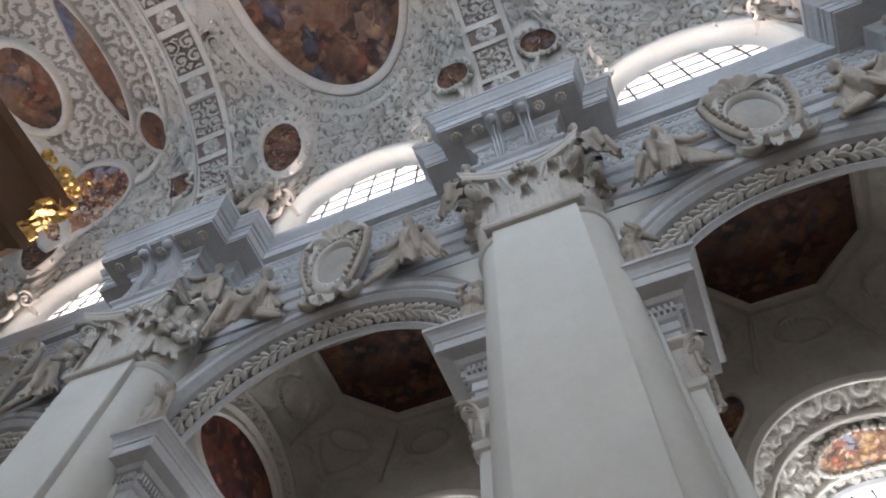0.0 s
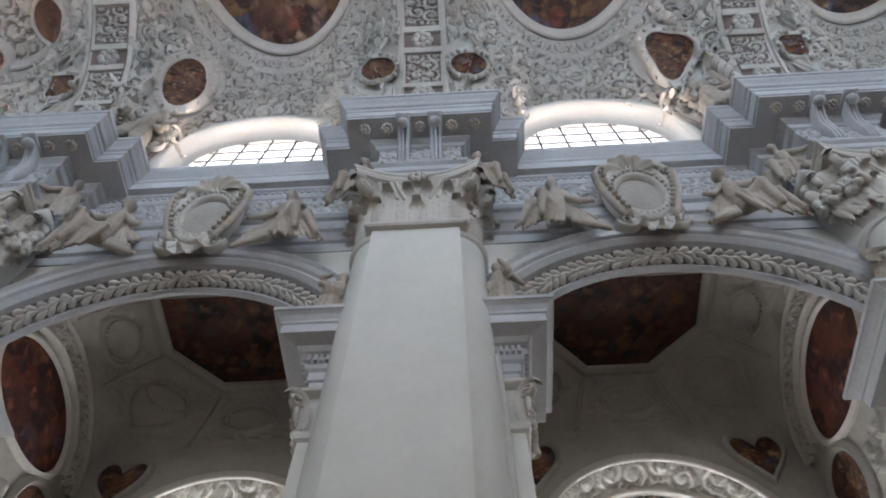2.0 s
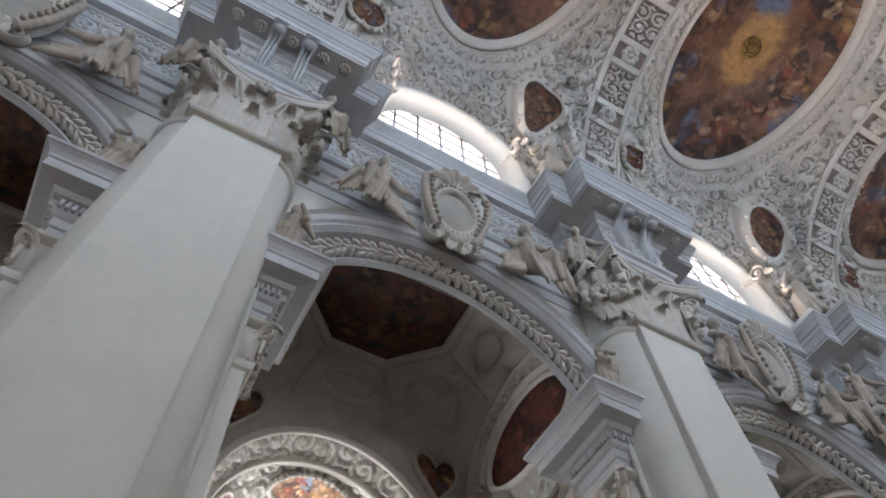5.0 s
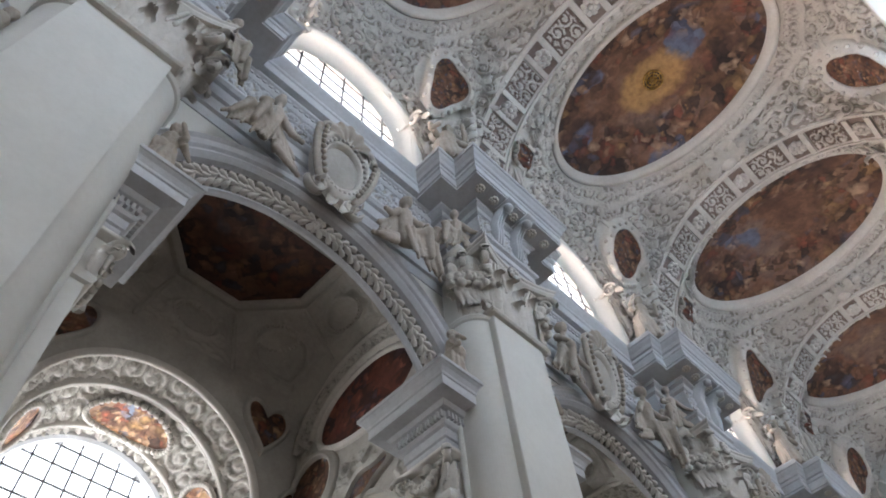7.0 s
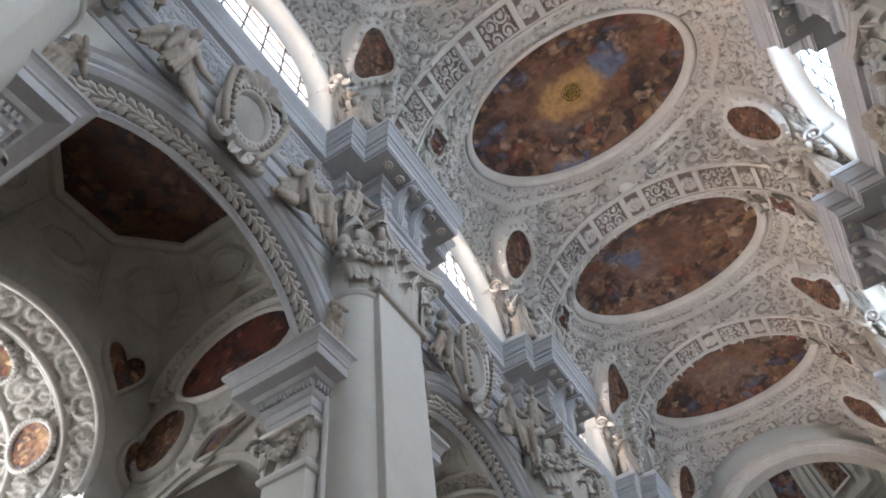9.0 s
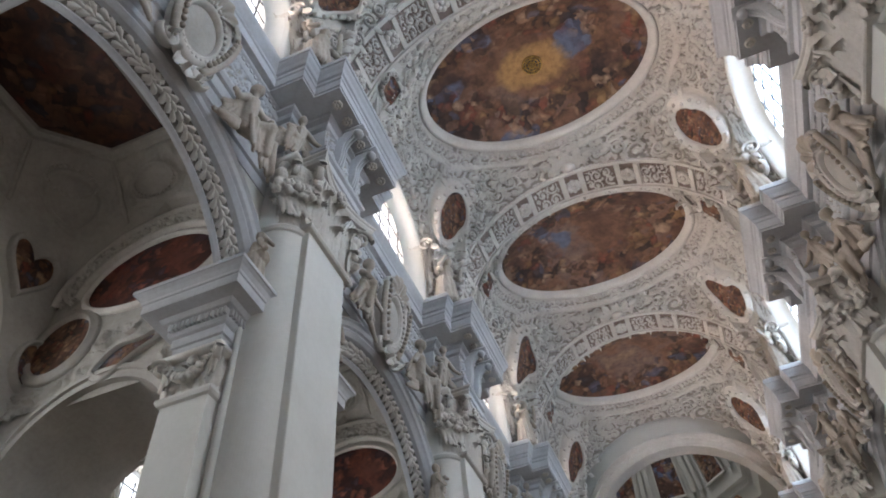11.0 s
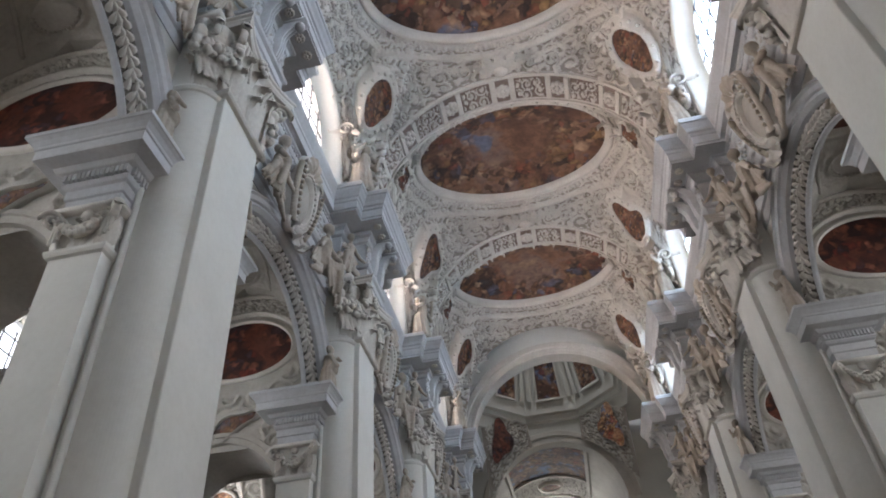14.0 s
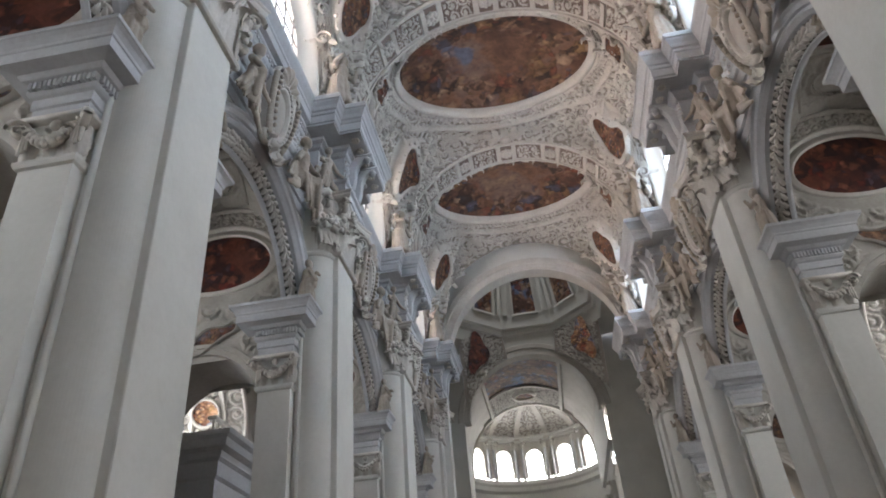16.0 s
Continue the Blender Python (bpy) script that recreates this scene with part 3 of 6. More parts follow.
def vault_bay(b, flip):
    root = thing("ceiling", "white stucco nave vault with scrolls round an oval fresco", "ceiling", "nave vaults", "structure")
    part_mesh("stucco_field", VAULT_MESH, STUCCO, root, smooth=True)
    tagged(part_mesh("scrollwork", SCROLLWORK, STUCCO, root, "white leafy stucco spirals", True), kind="stuff")
    bm = bmesh.new()
    rows = []
    for j in range(17):
        q = j / 16
        rows.append([((OVAL_A * q) * math.cos(2 * math.pi * i / 96), (OVAL_B * q) * math.sin(2 * math.pi * i / 96), RIM + (TOP - RIM) * (1 - q * q) + 0.04) for i in range(96)])
    rows[0] = [(0.01 * math.cos(2 * math.pi * i / 96), 0.01 * math.sin(2 * math.pi * i / 96), TOP + 0.04) for i in range(96)]
    grid_mesh(bm, rows, close_v=True)
    if b == -2:
        bm.free()
        west_crown(root)
    else:
        part("fresco", bm, FRESCOES[(b + 4) % 4] if b != 1 else FRESCOES[1], root, "large oval ceiling painting of clouds and crowds", True)
    bm = bmesh.new()
    oval_ring(bm, -0.12, 0.24, 0.20, 0.30)
    oval_ring(bm, 0.58, 0.80, 0.16, 0.26)
    oval_ring(bm, 0.98, 1.08, 0.14, 0.22)
    part("plain_ring", bm, STUCCO, root, smooth=True)
    bm = bmesh.new()
    oval_ring(bm, 0.26, 0.56, 0.02, 0.08, beads=110)
    part("beaded_ring", bm, STUCCO, root, smooth=True)
    for i, (mx, my, ra, rb) in enumerate(MEDALS):
        lob = i < 2 and b in (0, 2)
        n = 36
        on = disc_on_vault(mx, my, ra, rb, n, lob)
        bm = bmesh.new()
        grid_mesh(bm, [[on(j, k, 0.14) for j in range(n)] for k in (0.02, 0.4, 0.75, 1.01)], close_v=True)
        part("medallion_painting", bm, MEDAL, root, "small dark figure painting", True)
        bm = bmesh.new()
        grid_mesh(bm, [[on(j, q + (0.015 if j % 2 else 0), d) for j in range(n)] for q, d in ((0.99, 0.12), (1.01, 0.26), (1.08, 0.29), (1.14, 0.22), (1.28, 0.26), (1.36, 0.18), (1.40, -0.05))], close_v=True)
        for j in range(0, n, 2):
            ball(bm, on(j, 1.24 if j % 4 else 1.3, 0.30), 0.10, u=6, v=4)
        part("medallion_frame", bm, STUCCO, root, "round stucco leaf wreath", True)
    if b == 1:
        bm = bmesh.new()
        for r in (0.42, 0.30, 0.16):
            rows = [[((r + q) * math.cos(2 * math.pi * i / 24), (r + q) * math.sin(2 * math.pi * i / 24), TOP - d) for q, d in ((-0.03, 0.0), (-0.03, 0.06), (0.03, 0.06), (0.03, 0.0))] for i in range(24)]
            grid_mesh(bm, rows, close_u=True)
        for i in range(8):
            a = math.pi * i / 4
            capsule(bm, (0.05 * math.cos(a), 0.05 * math.sin(a), TOP - 0.03), (0.4 * math.cos(a), 0.4 * math.sin(a), TOP - 0.03), 0.025, 0.025, 8)
        part("vent_grille", bm, GOLD, root, "gilded round grille")
        bm = bmesh.new()
        bmesh.ops.create_circle(bm, cap_ends=True, radius=0.42, segments=24, matrix=Matrix.Translation((0, 0, TOP + 0.005)))
        part("vent_opening", bm, IRON, root, "dark round opening")
    root.matrix_basis = pose(0, (b + 0.5) * P, 0, 0, 0, 180 if flip else 0)
    return root


for b in range(-2, 4):
    vault_bay(b, b < 0)


# ---- transverse arches with coffers ----
def rosette(bm, c, r, ax, up, nrm):
    for i in range(8):
        a = i * math.pi / 4
        d = ax * math.cos(a) + up * math.sin(a)
        ball(bm, c + d * r * 0.62 + nrm * 0.02, r * 0.36, u=6, v=4)
    ball(bm, c + nrm * 0.06, r * 0.32, u=6, v=4)


def transverse_arch():
    root = thing("transverse_arch", "white stucco arch with coffers and rosettes across the nave vault", "arch", "transverse arches", "structure")
    R, CZ, W = 6.1, 21.9, 0.80

    def pt(a, y, r):
        return Vector((r * math.cos(a), y, CZ + r * math.sin(a)))

    bm = bmesh.new()
    a_lo = -0.17
    n = 60
    prof = [(-W - 0.02, R + 0.6), (-W - 0.02, R + 0.02), (-W + 0.10, R), (-W + 0.10, R + 0.10), (W - 0.10, R + 0.10), (W - 0.10, R), (W + 0.02, R + 0.02), (W + 0.02, R + 0.6)]
    grid_mesh(bm, [[pt(a_lo + (math.pi - 2 * a_lo) * i / n, y, r) for y, r in prof] for i in range(n + 1)])
    part("arch_band", bm, STUCCO, root)
    cells = 17
    unit = (math.pi - 2 * a_lo) / (8 * 1.35 + 9 * 0.68)
    at = a_lo
    for i in range(cells):
        long_cell = i % 2 == 1
        span = unit * (1.35 if long_cell else 0.68)
        a = at + span / 2
        at += span
        bm = bmesh.new()
        da, dy = span / 2 - 0.018, W - 0.18
        # frame bars of the coffer
        grid_mesh(bm, [[pt(a - span * 0.5, y, R + 0.10) for y in (-dy, dy)], [pt(a - span * 0.5, y, R - 0.02) for y in (-dy, dy)], [pt(a - da, y, R - 0.02) for y in (-dy, dy)], [pt(a - da, y, R + 0.10) for y in (-dy, dy)]])
        grid_mesh(bm, [[pt(a + da, y, R + 0.10) for y in (-dy, dy)], [pt(a + da, y, R - 0.02) for y in (-dy, dy)], [pt(a + span * 0.5, y, R - 0.02) for y in (-dy, dy)], [pt(a + span * 0.5, y, R + 0.10) for y in (-dy, dy)]])
        part("coffer_frame", bm, STUCCO, root)
        if long_cell:
            nu, nv = 44, 30
            u = np.linspace(-1, 1, nu)[:, None] * np.ones((1, nv))
            v = np.linspace(-1, 1, nv)[None, :] * np.ones((nu, 1))
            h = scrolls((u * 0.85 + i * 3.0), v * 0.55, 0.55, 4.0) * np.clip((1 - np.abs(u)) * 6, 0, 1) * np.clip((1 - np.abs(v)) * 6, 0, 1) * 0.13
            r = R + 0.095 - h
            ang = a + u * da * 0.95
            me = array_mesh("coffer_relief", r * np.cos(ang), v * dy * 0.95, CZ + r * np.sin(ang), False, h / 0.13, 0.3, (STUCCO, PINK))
            part_mesh("coffer_relief", me, STUCCO, root, smooth=True)
        else:
            bm = bmesh.new()
            grid_mesh(bm, [[pt(a + q * da, y, R + 0.09) for y in (-dy, dy)] for q in (-1, 1)])
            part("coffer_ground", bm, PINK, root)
            bm = bmesh.new()
            c = pt(a, 0, R + 0.06)
            rosette(bm, c, 0.40, Vector((-math.sin(a), 0, math.cos(a))), Vector((0, 1, 0)), -Vector((math.cos(a), 0, math.sin(a))))
            part("rosette", bm, STUCCO, root, smooth=True)
    return root


def leaf_crest():
    """White leaves that spread from the rim of an oval over the crown of the arch."""
    root = thing("leaf_crest", "white stucco leaf crest at the crown of the vault", "ornament", "leaf crests")
    for i in range(11):
        a = math.pi * (0.06 + 0.88 * i / 10)
        d = Vector((math.cos(a) * 1.25, -math.sin(a) * 0.8, -0.12))
        bm = bmesh.new()
        acanthus(bm, Vector((0, 0, 0)) + d * 0.1, (0, 0, -1), d.normalized(), 0.34, 0.42 + 0.32 * (i % 2) + 0.3 * abs(math.cos(a)), 0.14)
        part("leaf", bm, STUCCO, root, smooth=True)
    bm = bmesh.new()
    ball(bm, (0, 0.05, -0.08), (0.34, 0.24, 0.2))
    part("boss", bm, STUCCO, root, smooth=True)
    return root


arch0 = transverse_arch()
for k in range(-2, 4):
    if k:
        copy_thing(arch0, pose(0, k * P, 0))


# ---- arcade wall of one bay (north side, bay centre at y = 0) ----
ARCH_R, ARCH_Z, WALL_X, BACK_X = 4.3, 11.65, -7.66, -8.15


def arcade_bay():
    root = thing("arcade_wall", "pale arcade wall with a leaf-carved round arch", "wall", "arcade walls", "structure")
    bm = bmesh.new()
    n = 48
    top = 16.6
    for x in (WALL_X, BACK_X):
        rows = []
        r = ARCH_R if x == WALL_X else 3.8
        for i in range(n + 1):
            a = math.pi * i / n
            y, z = r * math.cos(a), ARCH_Z + r * math.sin(a)
            ty = max(-5.4, min(5.4, 5.4 * math.cos(a) * 1.45))
            rows.append([(x, y, z), (x, ty, top if abs(ty) < 5.4 or math.sin(a) > 0.5 else ARCH_Z + (top - ARCH_Z) * math.sin(a) * 2)])
        grid_mesh(bm, rows)
    part("spandrel", bm, PAINT, root)
    bm = bmesh.new()
    arc_sweep(bm, 0, ARCH_Z, [(WALL_X, 4.82), (WALL_X + 0.26, 4.80), (WALL_X + 0.32, 4.72), (WALL_X + 0.24, 4.66), (WALL_X + 0.20, 4.54), (WALL_X + 0.12, 4.50), (WALL_X + 0.16, 4.40), (WALL_X + 0.04, 4.30), (WALL_X - 0.10, 4.28)])
    arc_sweep(bm, 0, ARCH_Z, [(WALL_X - 0.36, 3.92), (WALL_X - 0.34, 3.84), (WALL_X - 0.42, 3.80), (BACK_X, 3.80), (BACK_X - 0.02, 4.2)])
    part("archivolt", bm, MOULD, root)
    # strip behind the leaves, its dark colour standing for shade in the gaps
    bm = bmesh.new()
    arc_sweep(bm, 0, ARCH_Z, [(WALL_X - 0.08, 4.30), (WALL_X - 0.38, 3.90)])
    part("leaf_bed", bm, LEAF_SHADE, root)
    # leaves of the garland, each its own
    leaf_me = bpy.data.meshes.new("leaf")
    lb = bmesh.new()
    for s in (-1, 1):
        grid_mesh(lb, [[(0.0, 0, 0.0), (0.02, s * 0.06, 0.02), (0, s * 0.085, 0.0)], [(0.10, 0, 0.09), (0.12, s * 0.085, 0.08), (0.12, s * 0.12, 0.02)], [(0.22, 0, 0.09), (0.23, s * 0.06, 0.07), (0.23, s * 0.085, 0.03)], [(0.36, 0, 0.07), (0.36, s * 0.005, 0.07), (0.36, s * 0.01, 0.06)]])
    lb.to_mesh(leaf_me)
    lb.free()
    leaf_me.materials.append(STUCCO)
    leaf_me.polygons.foreach_set("use_smooth", [True] * len(leaf_me.polygons))
    rng = random.Random(4)
    count = 54
    for i in range(count):
        for lane in (0, 1, 2):
            a = math.pi * (i + 0.33 * lane + 0.2) / count
            sgn = 1 if a < math.pi / 2 else -1
            f = 0.12 + 0.38 * lane
            x, r = WALL_X - 0.08 - 0.30 * f, 4.30 - 0.40 * f
            pos = Vector((x, r * math.cos(a), ARCH_Z + r * math.sin(a)))
            along = Vector((0, -math.sin(a), math.cos(a))) * sgn
            nrm = Vector((0.8, -0.6 * math.cos(a), -0.6 * math.sin(a)))
            side = nrm.cross(along)
            spread = -sgn * (lane - 1) * 0.6 + rng.uniform(-0.25, 0.25)
            d = (along * math.cos(spread) + side * math.sin(spread)).normalized()
            q = nrm.cross(d)
            ob = new("leaf", leaf_me)
            ob.parent = root
            nrm = (nrm - d * 0.12).normalized()
            ob.matrix_basis = Matrix(((d.x, q.x, nrm.x, pos.x), (d.y, q.y, nrm.y, pos.y), (d.z, q.z, nrm.z, pos.z), (0, 0, 0, 1))) @ Matrix.Diagonal((0.82, 0.70, 1.05, 1))
    return root


# ---- entablature between the piers ----
def entablature_bay():
    root = thing("entablature", "grey-white moulded entablature with a carved frieze", "entablature", "entablatures", "structure")
    L = 4.0
    bm = bmesh.new()
    prof = [(-0.3, 16.3), (-0.13, 16.3), (-0.13, 16.72), (-0.05, 16.76), (-0.05, 17.22), (0.03, 17.27), (0.03, 17.72), (0.12, 17.76), (0.19, 17.86), (0.19, 17.96), (0.0, 18.02)]
    moulding(bm, [(-7.5, L), (-7.5, -L)], prof)
    part("architrave", bm, MOULD, root)
    bm = bmesh.new()
    prof = [(0.02, 19.25), (0.10, 19.30), (0.14, 19.42), (0.14, 19.55), (0.24, 19.62), (0.24, 19.72), (0.42, 19.75), (0.42, 20.15), (0.46, 20.2), (0.46, 20.32), (0.52, 20.45), (0.60, 20.62), (0.62, 20.7), (0.62, 20.86), (-0.2, 20.87)]
    moulding(bm, [(-7.5, L), (-7.5, -L)], prof)
    part("cornice", bm, MOULD, root)
    nu, nv = 260, 40
    y = np.linspace(-L, L, nu)[:, None] * np.ones((1, nv))
    z = np.linspace(18.0, 19.28, nv)[None, :] * np.ones((nu, 1))
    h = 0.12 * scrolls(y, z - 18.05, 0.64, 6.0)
    # low faces take the darker grey as painted shade between the scrolls
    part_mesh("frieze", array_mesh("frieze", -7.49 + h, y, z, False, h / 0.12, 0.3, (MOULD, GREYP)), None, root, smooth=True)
    bm = bmesh.new()
    yy = -L
    while yy < L:
        box(bm, -7.40, -7.32, yy, yy + 0.11, 19.48, 19.62)
        yy += 0.20
    part("dentils", bm, MOULD, root)
    return root


# ---- upper wall with the lunette window ----
def lunette():
    root = thing("window_wall", "pale upper wall with a round-headed leaded window", "window", "nave windows", "structure")
    r, cz = 2.5, 22.95
    bm = bmesh.new()
    path = [(r, 20.7)] + [(r * math.cos(math.pi * i / 32), cz + r * math.sin(math.pi * i / 32)) for i in range(33)] + [(-r, 20.7)]
    rows = []
    for y, z in path:
        d = Vector((y, max(z - cz, 0))).normalized()
        rows.append([(x, y + d.x * o, z + d.y * o) for x, o in ((-6.86, 0.30), (-6.78, 0.26), (-6.78, 0.10), (-6.84, 0.04), (-6.98, 0.0), (-7.5, -0.16), (-7.5, -0.26), (-7.56, -0.27), (-8.1, -0.27))])
    grid_mesh(bm, rows)
    part("reveal", bm, PAINT, root, smooth=True)
    bm = bmesh.new()
    ri = r - 0.25
    for i in range(-2, 3):
        y = i * 0.86
        h = cz + math.sqrt(max(ri * ri - y * y, 0))
        box(bm, -7.56, -7.52, y - 0.032, y + 0.032, 20.7, h)
    for j in range(6):
        z = 20.9 + j * 0.80
        w = ri if z < cz else math.sqrt(max(ri * ri - (z - cz) ** 2, 0))
        box(bm, -7.57, -7.53, -w, w, z - 0.032, z + 0.032)
    part("window_bars", bm, IRON, root)
    bm = bmesh.new()
    vs = [bm.verts.new((-7.6, y * ri / r, z if z > 20.8 else 20.7)) for y, z in path]
    bm.faces.new(vs)
    g = part("pane", bm, GLASS, root)
    g.visible_shadow = False
    # masonry behind the pendentives
    bm = bmesh.new()
    for s in (-1, 1):
        rows = []
        for i in range(17):
            a = math.pi / 2 * i / 16
            y, z = r * math.cos(a), cz + r * math.sin(a)
            rows.append([(-6.95, s * y, z), (-6.95, s * 5.4, 20.7 + (27.0 - 20.7) * i / 16)])
        rows.insert(0, [(-6.95, s * r, 20.7), (-6.95, s * 5.4, 20.7)])
        grid_mesh(bm, rows)
        box(bm, -6.97, -8.1, s * 2.5, s * 5.4, 20.7, 22.9)
    box(bm, -6.97, -8.1, -5.4, 5.4, 25.6, 31.2)
    part("masonry", bm, PAINT, root)
    return root


# ---- piers (north side, pier centre at y = 0) ----
def capital_parts(parent, z0, z1, xf, hw, depth=0.9):
    """A carved leaf capital for a flat shaft of half width hw whose face is at xf."""
    H = z1 - z0
    body = bmesh.new()
    rows = []
    for f, o in ((0, -0.05), (0, 0.10), (0.02, 0.14), (0.05, 0.14), (0.06, 0.0), (0.5, 0.03), (0.8, 0.14), (0.9, 0.28)):
        z = z0 + H * f
        rows.append([(xf - depth, -hw - o, z), (xf + o, -hw - o, z), (xf + o, hw + o, z), (xf - depth, hw + o, z)])
    grid_mesh(body, rows)
    cap = part("capital", body, STUCCO, parent, "carved acanthus capital")
    bm = bmesh.new()
    for tier, zz, hh, cnt, off in ((0, 0.07, 0.28, 3, 0.0), (1, 0.10, 0.52, 4, 0.02)):
        for i in range(cnt):
            y = -hw + 2 * hw * (i + 0.5) / cnt if tier else -hw * 0.95 + 2 * hw * 0.95 * i / (cnt - 1)
            acanthus(bm, (xf + off, y, z0 + H * zz), (1, 0, 0), (0, 0, 1), 0.52, H * hh, 0.17)
        for s in (-1, 1):
            for d in (0.25, 0.75):
                acanthus(bm, (xf - d, s * (hw + off), z0 + H * zz), (0, s, 0), (0, 0, 1), 0.46, H * hh, 0.16)
            acanthus(bm, (xf, s * hw, z0 + H * zz), (1, s, 0), (0, 0, 1), 0.5, H * hh, 0.2)
    part("acanthus_leaves", bm, STUCCO, cap, smooth=True)
    for s in (-1, 1):
        bm = bmesh.new()
        volute(bm, (xf + 0.28, s * (hw + 0.28), z0 + H * 0.76), (1, s, 0), (0, 0, 1), 0.36, 0.13)
        for q in range(4):
            capsule(bm, (xf + 0.1, s * hw * (0.3 + 0.2 * q), z0 + H * (0.55 + 0.04 * q)), (xf + 0.24, s * (hw * 0.55 + 0.13 * q), z0 + H * 0.84), 0.06, 0.05, 3)
        part("volute", bm, STUCCO, cap, smooth=True)
    # abacus with hollow sides
    bm = bmesh.new()
    for (f0, g), (f1, g2) in zip(((0.88, 0.0), (0.92, 0.05), (0.95, 0.05), (0.97, 0.10)), ((0.92, 0.05), (0.95, 0.05), (0.97, 0.10), (1.0, 0.10))):
        def ring(f, g):
            pts = [(xf - depth, -hw - 0.42 - g, z0 + H * f)]
            for i in range(17):
                q = -1 + 2 * i / 16
                pts.append((xf + 0.20 + 0.34 * q * q + g, q * (hw + 0.46 + g), z0 + H * f))
            pts.append((xf - depth, hw + 0.42 + g, z0 + H * f))
            return pts
        grid_mesh(bm, [ring(f0, g), ring(f1, g2)])
    top, bot = ring(1.0, 0.10), ring(0.88, 0.0)
    bm.faces.new([bm.verts.new(p) for p in top])
    bm.faces.new([bm.verts.new(p) for p in bot])
    part("abacus", bm, STUCCO, cap)
    bm = bmesh.new()
    rosette(bm, Vector((xf + 0.30, 0, z0 + H * 0.90)), 0.26, Vector((0, 1, 0)), Vector((0, 0, 1)), Vector((1, 0, 0)))
    part("flower", bm, STUCCO, cap, smooth=True)
    return cap


def console(bm, x0, y, z0, z1, w):
    """A fluted scroll bracket that carries the corona."""
    H = z1 - z0
    pts = []
    for i in range(15):
        f = i / 14
        pts.append((x0 + 0.14 + 0.62 * f**2.2 + 0.07 * math.sin(f * 6.5), z0 + H * f))
    for q in range(3):
        ya, yb = y - w + q * 2 * w / 3 + 0.012, y - w + (q + 1) * 2 * w / 3 - 0.012
        rows = []
        for x, z in pts:
            rows.append([(x0 - 0.05, ya, z), (x, ya, z), (x + 0.04, (ya + yb) / 2, z), (x, yb, z), (x0 - 0.05, yb, z)])
        grid_mesh(bm, rows)
    ball(bm, (x0 + 0.72, y, z1 - 0.16), (0.15, w * 1.1, 0.15), u=10, v=8)
    box(bm, x0, x0 + 0.95, y - w * 1.25, y + w * 1.25, z1 - 0.05, z1 + 0.02)


def rounded_u(hw, xf, xb, r, n=6):
    pts = [(xb, hw)]
    for i in range(n + 1):
        a = math.pi / 2 - math.pi / 2 * i / n
        pts.append((xf - r + r * math.cos(a), hw - r + r * math.sin(a)))
    for i in range(n + 1):
        a = -math.pi / 2 * i / n
        pts.append((xf - r + r * math.cos(a), -hw + r + r * math.sin(a)))
    pts.append((xb, -hw))
    return pts


PIER_CORNICE = [(0.0, 17.35), (0.0, 17.62), (0.05, 17.66), (0.05, 17.92), (0.14, 17.98), (0.16, 18.08), (0.0, 18.12), (0.0, 19.20), (0.10, 19.26), (0.14, 19.40), (0.26, 19.48), (0.26, 19.62), (0.84, 19.64), (0.84, 19.72), (0.88, 19.74), (0.88, 20.06), (0.92, 20.10), (0.92, 20.22), (0.98, 20.26), (1.02, 20.40), (1.09, 20.52), (1.12, 20.60), (1.16, 20.62), (1.16, 20.78), (1.12, 20.86), (0.0, 20.88)]


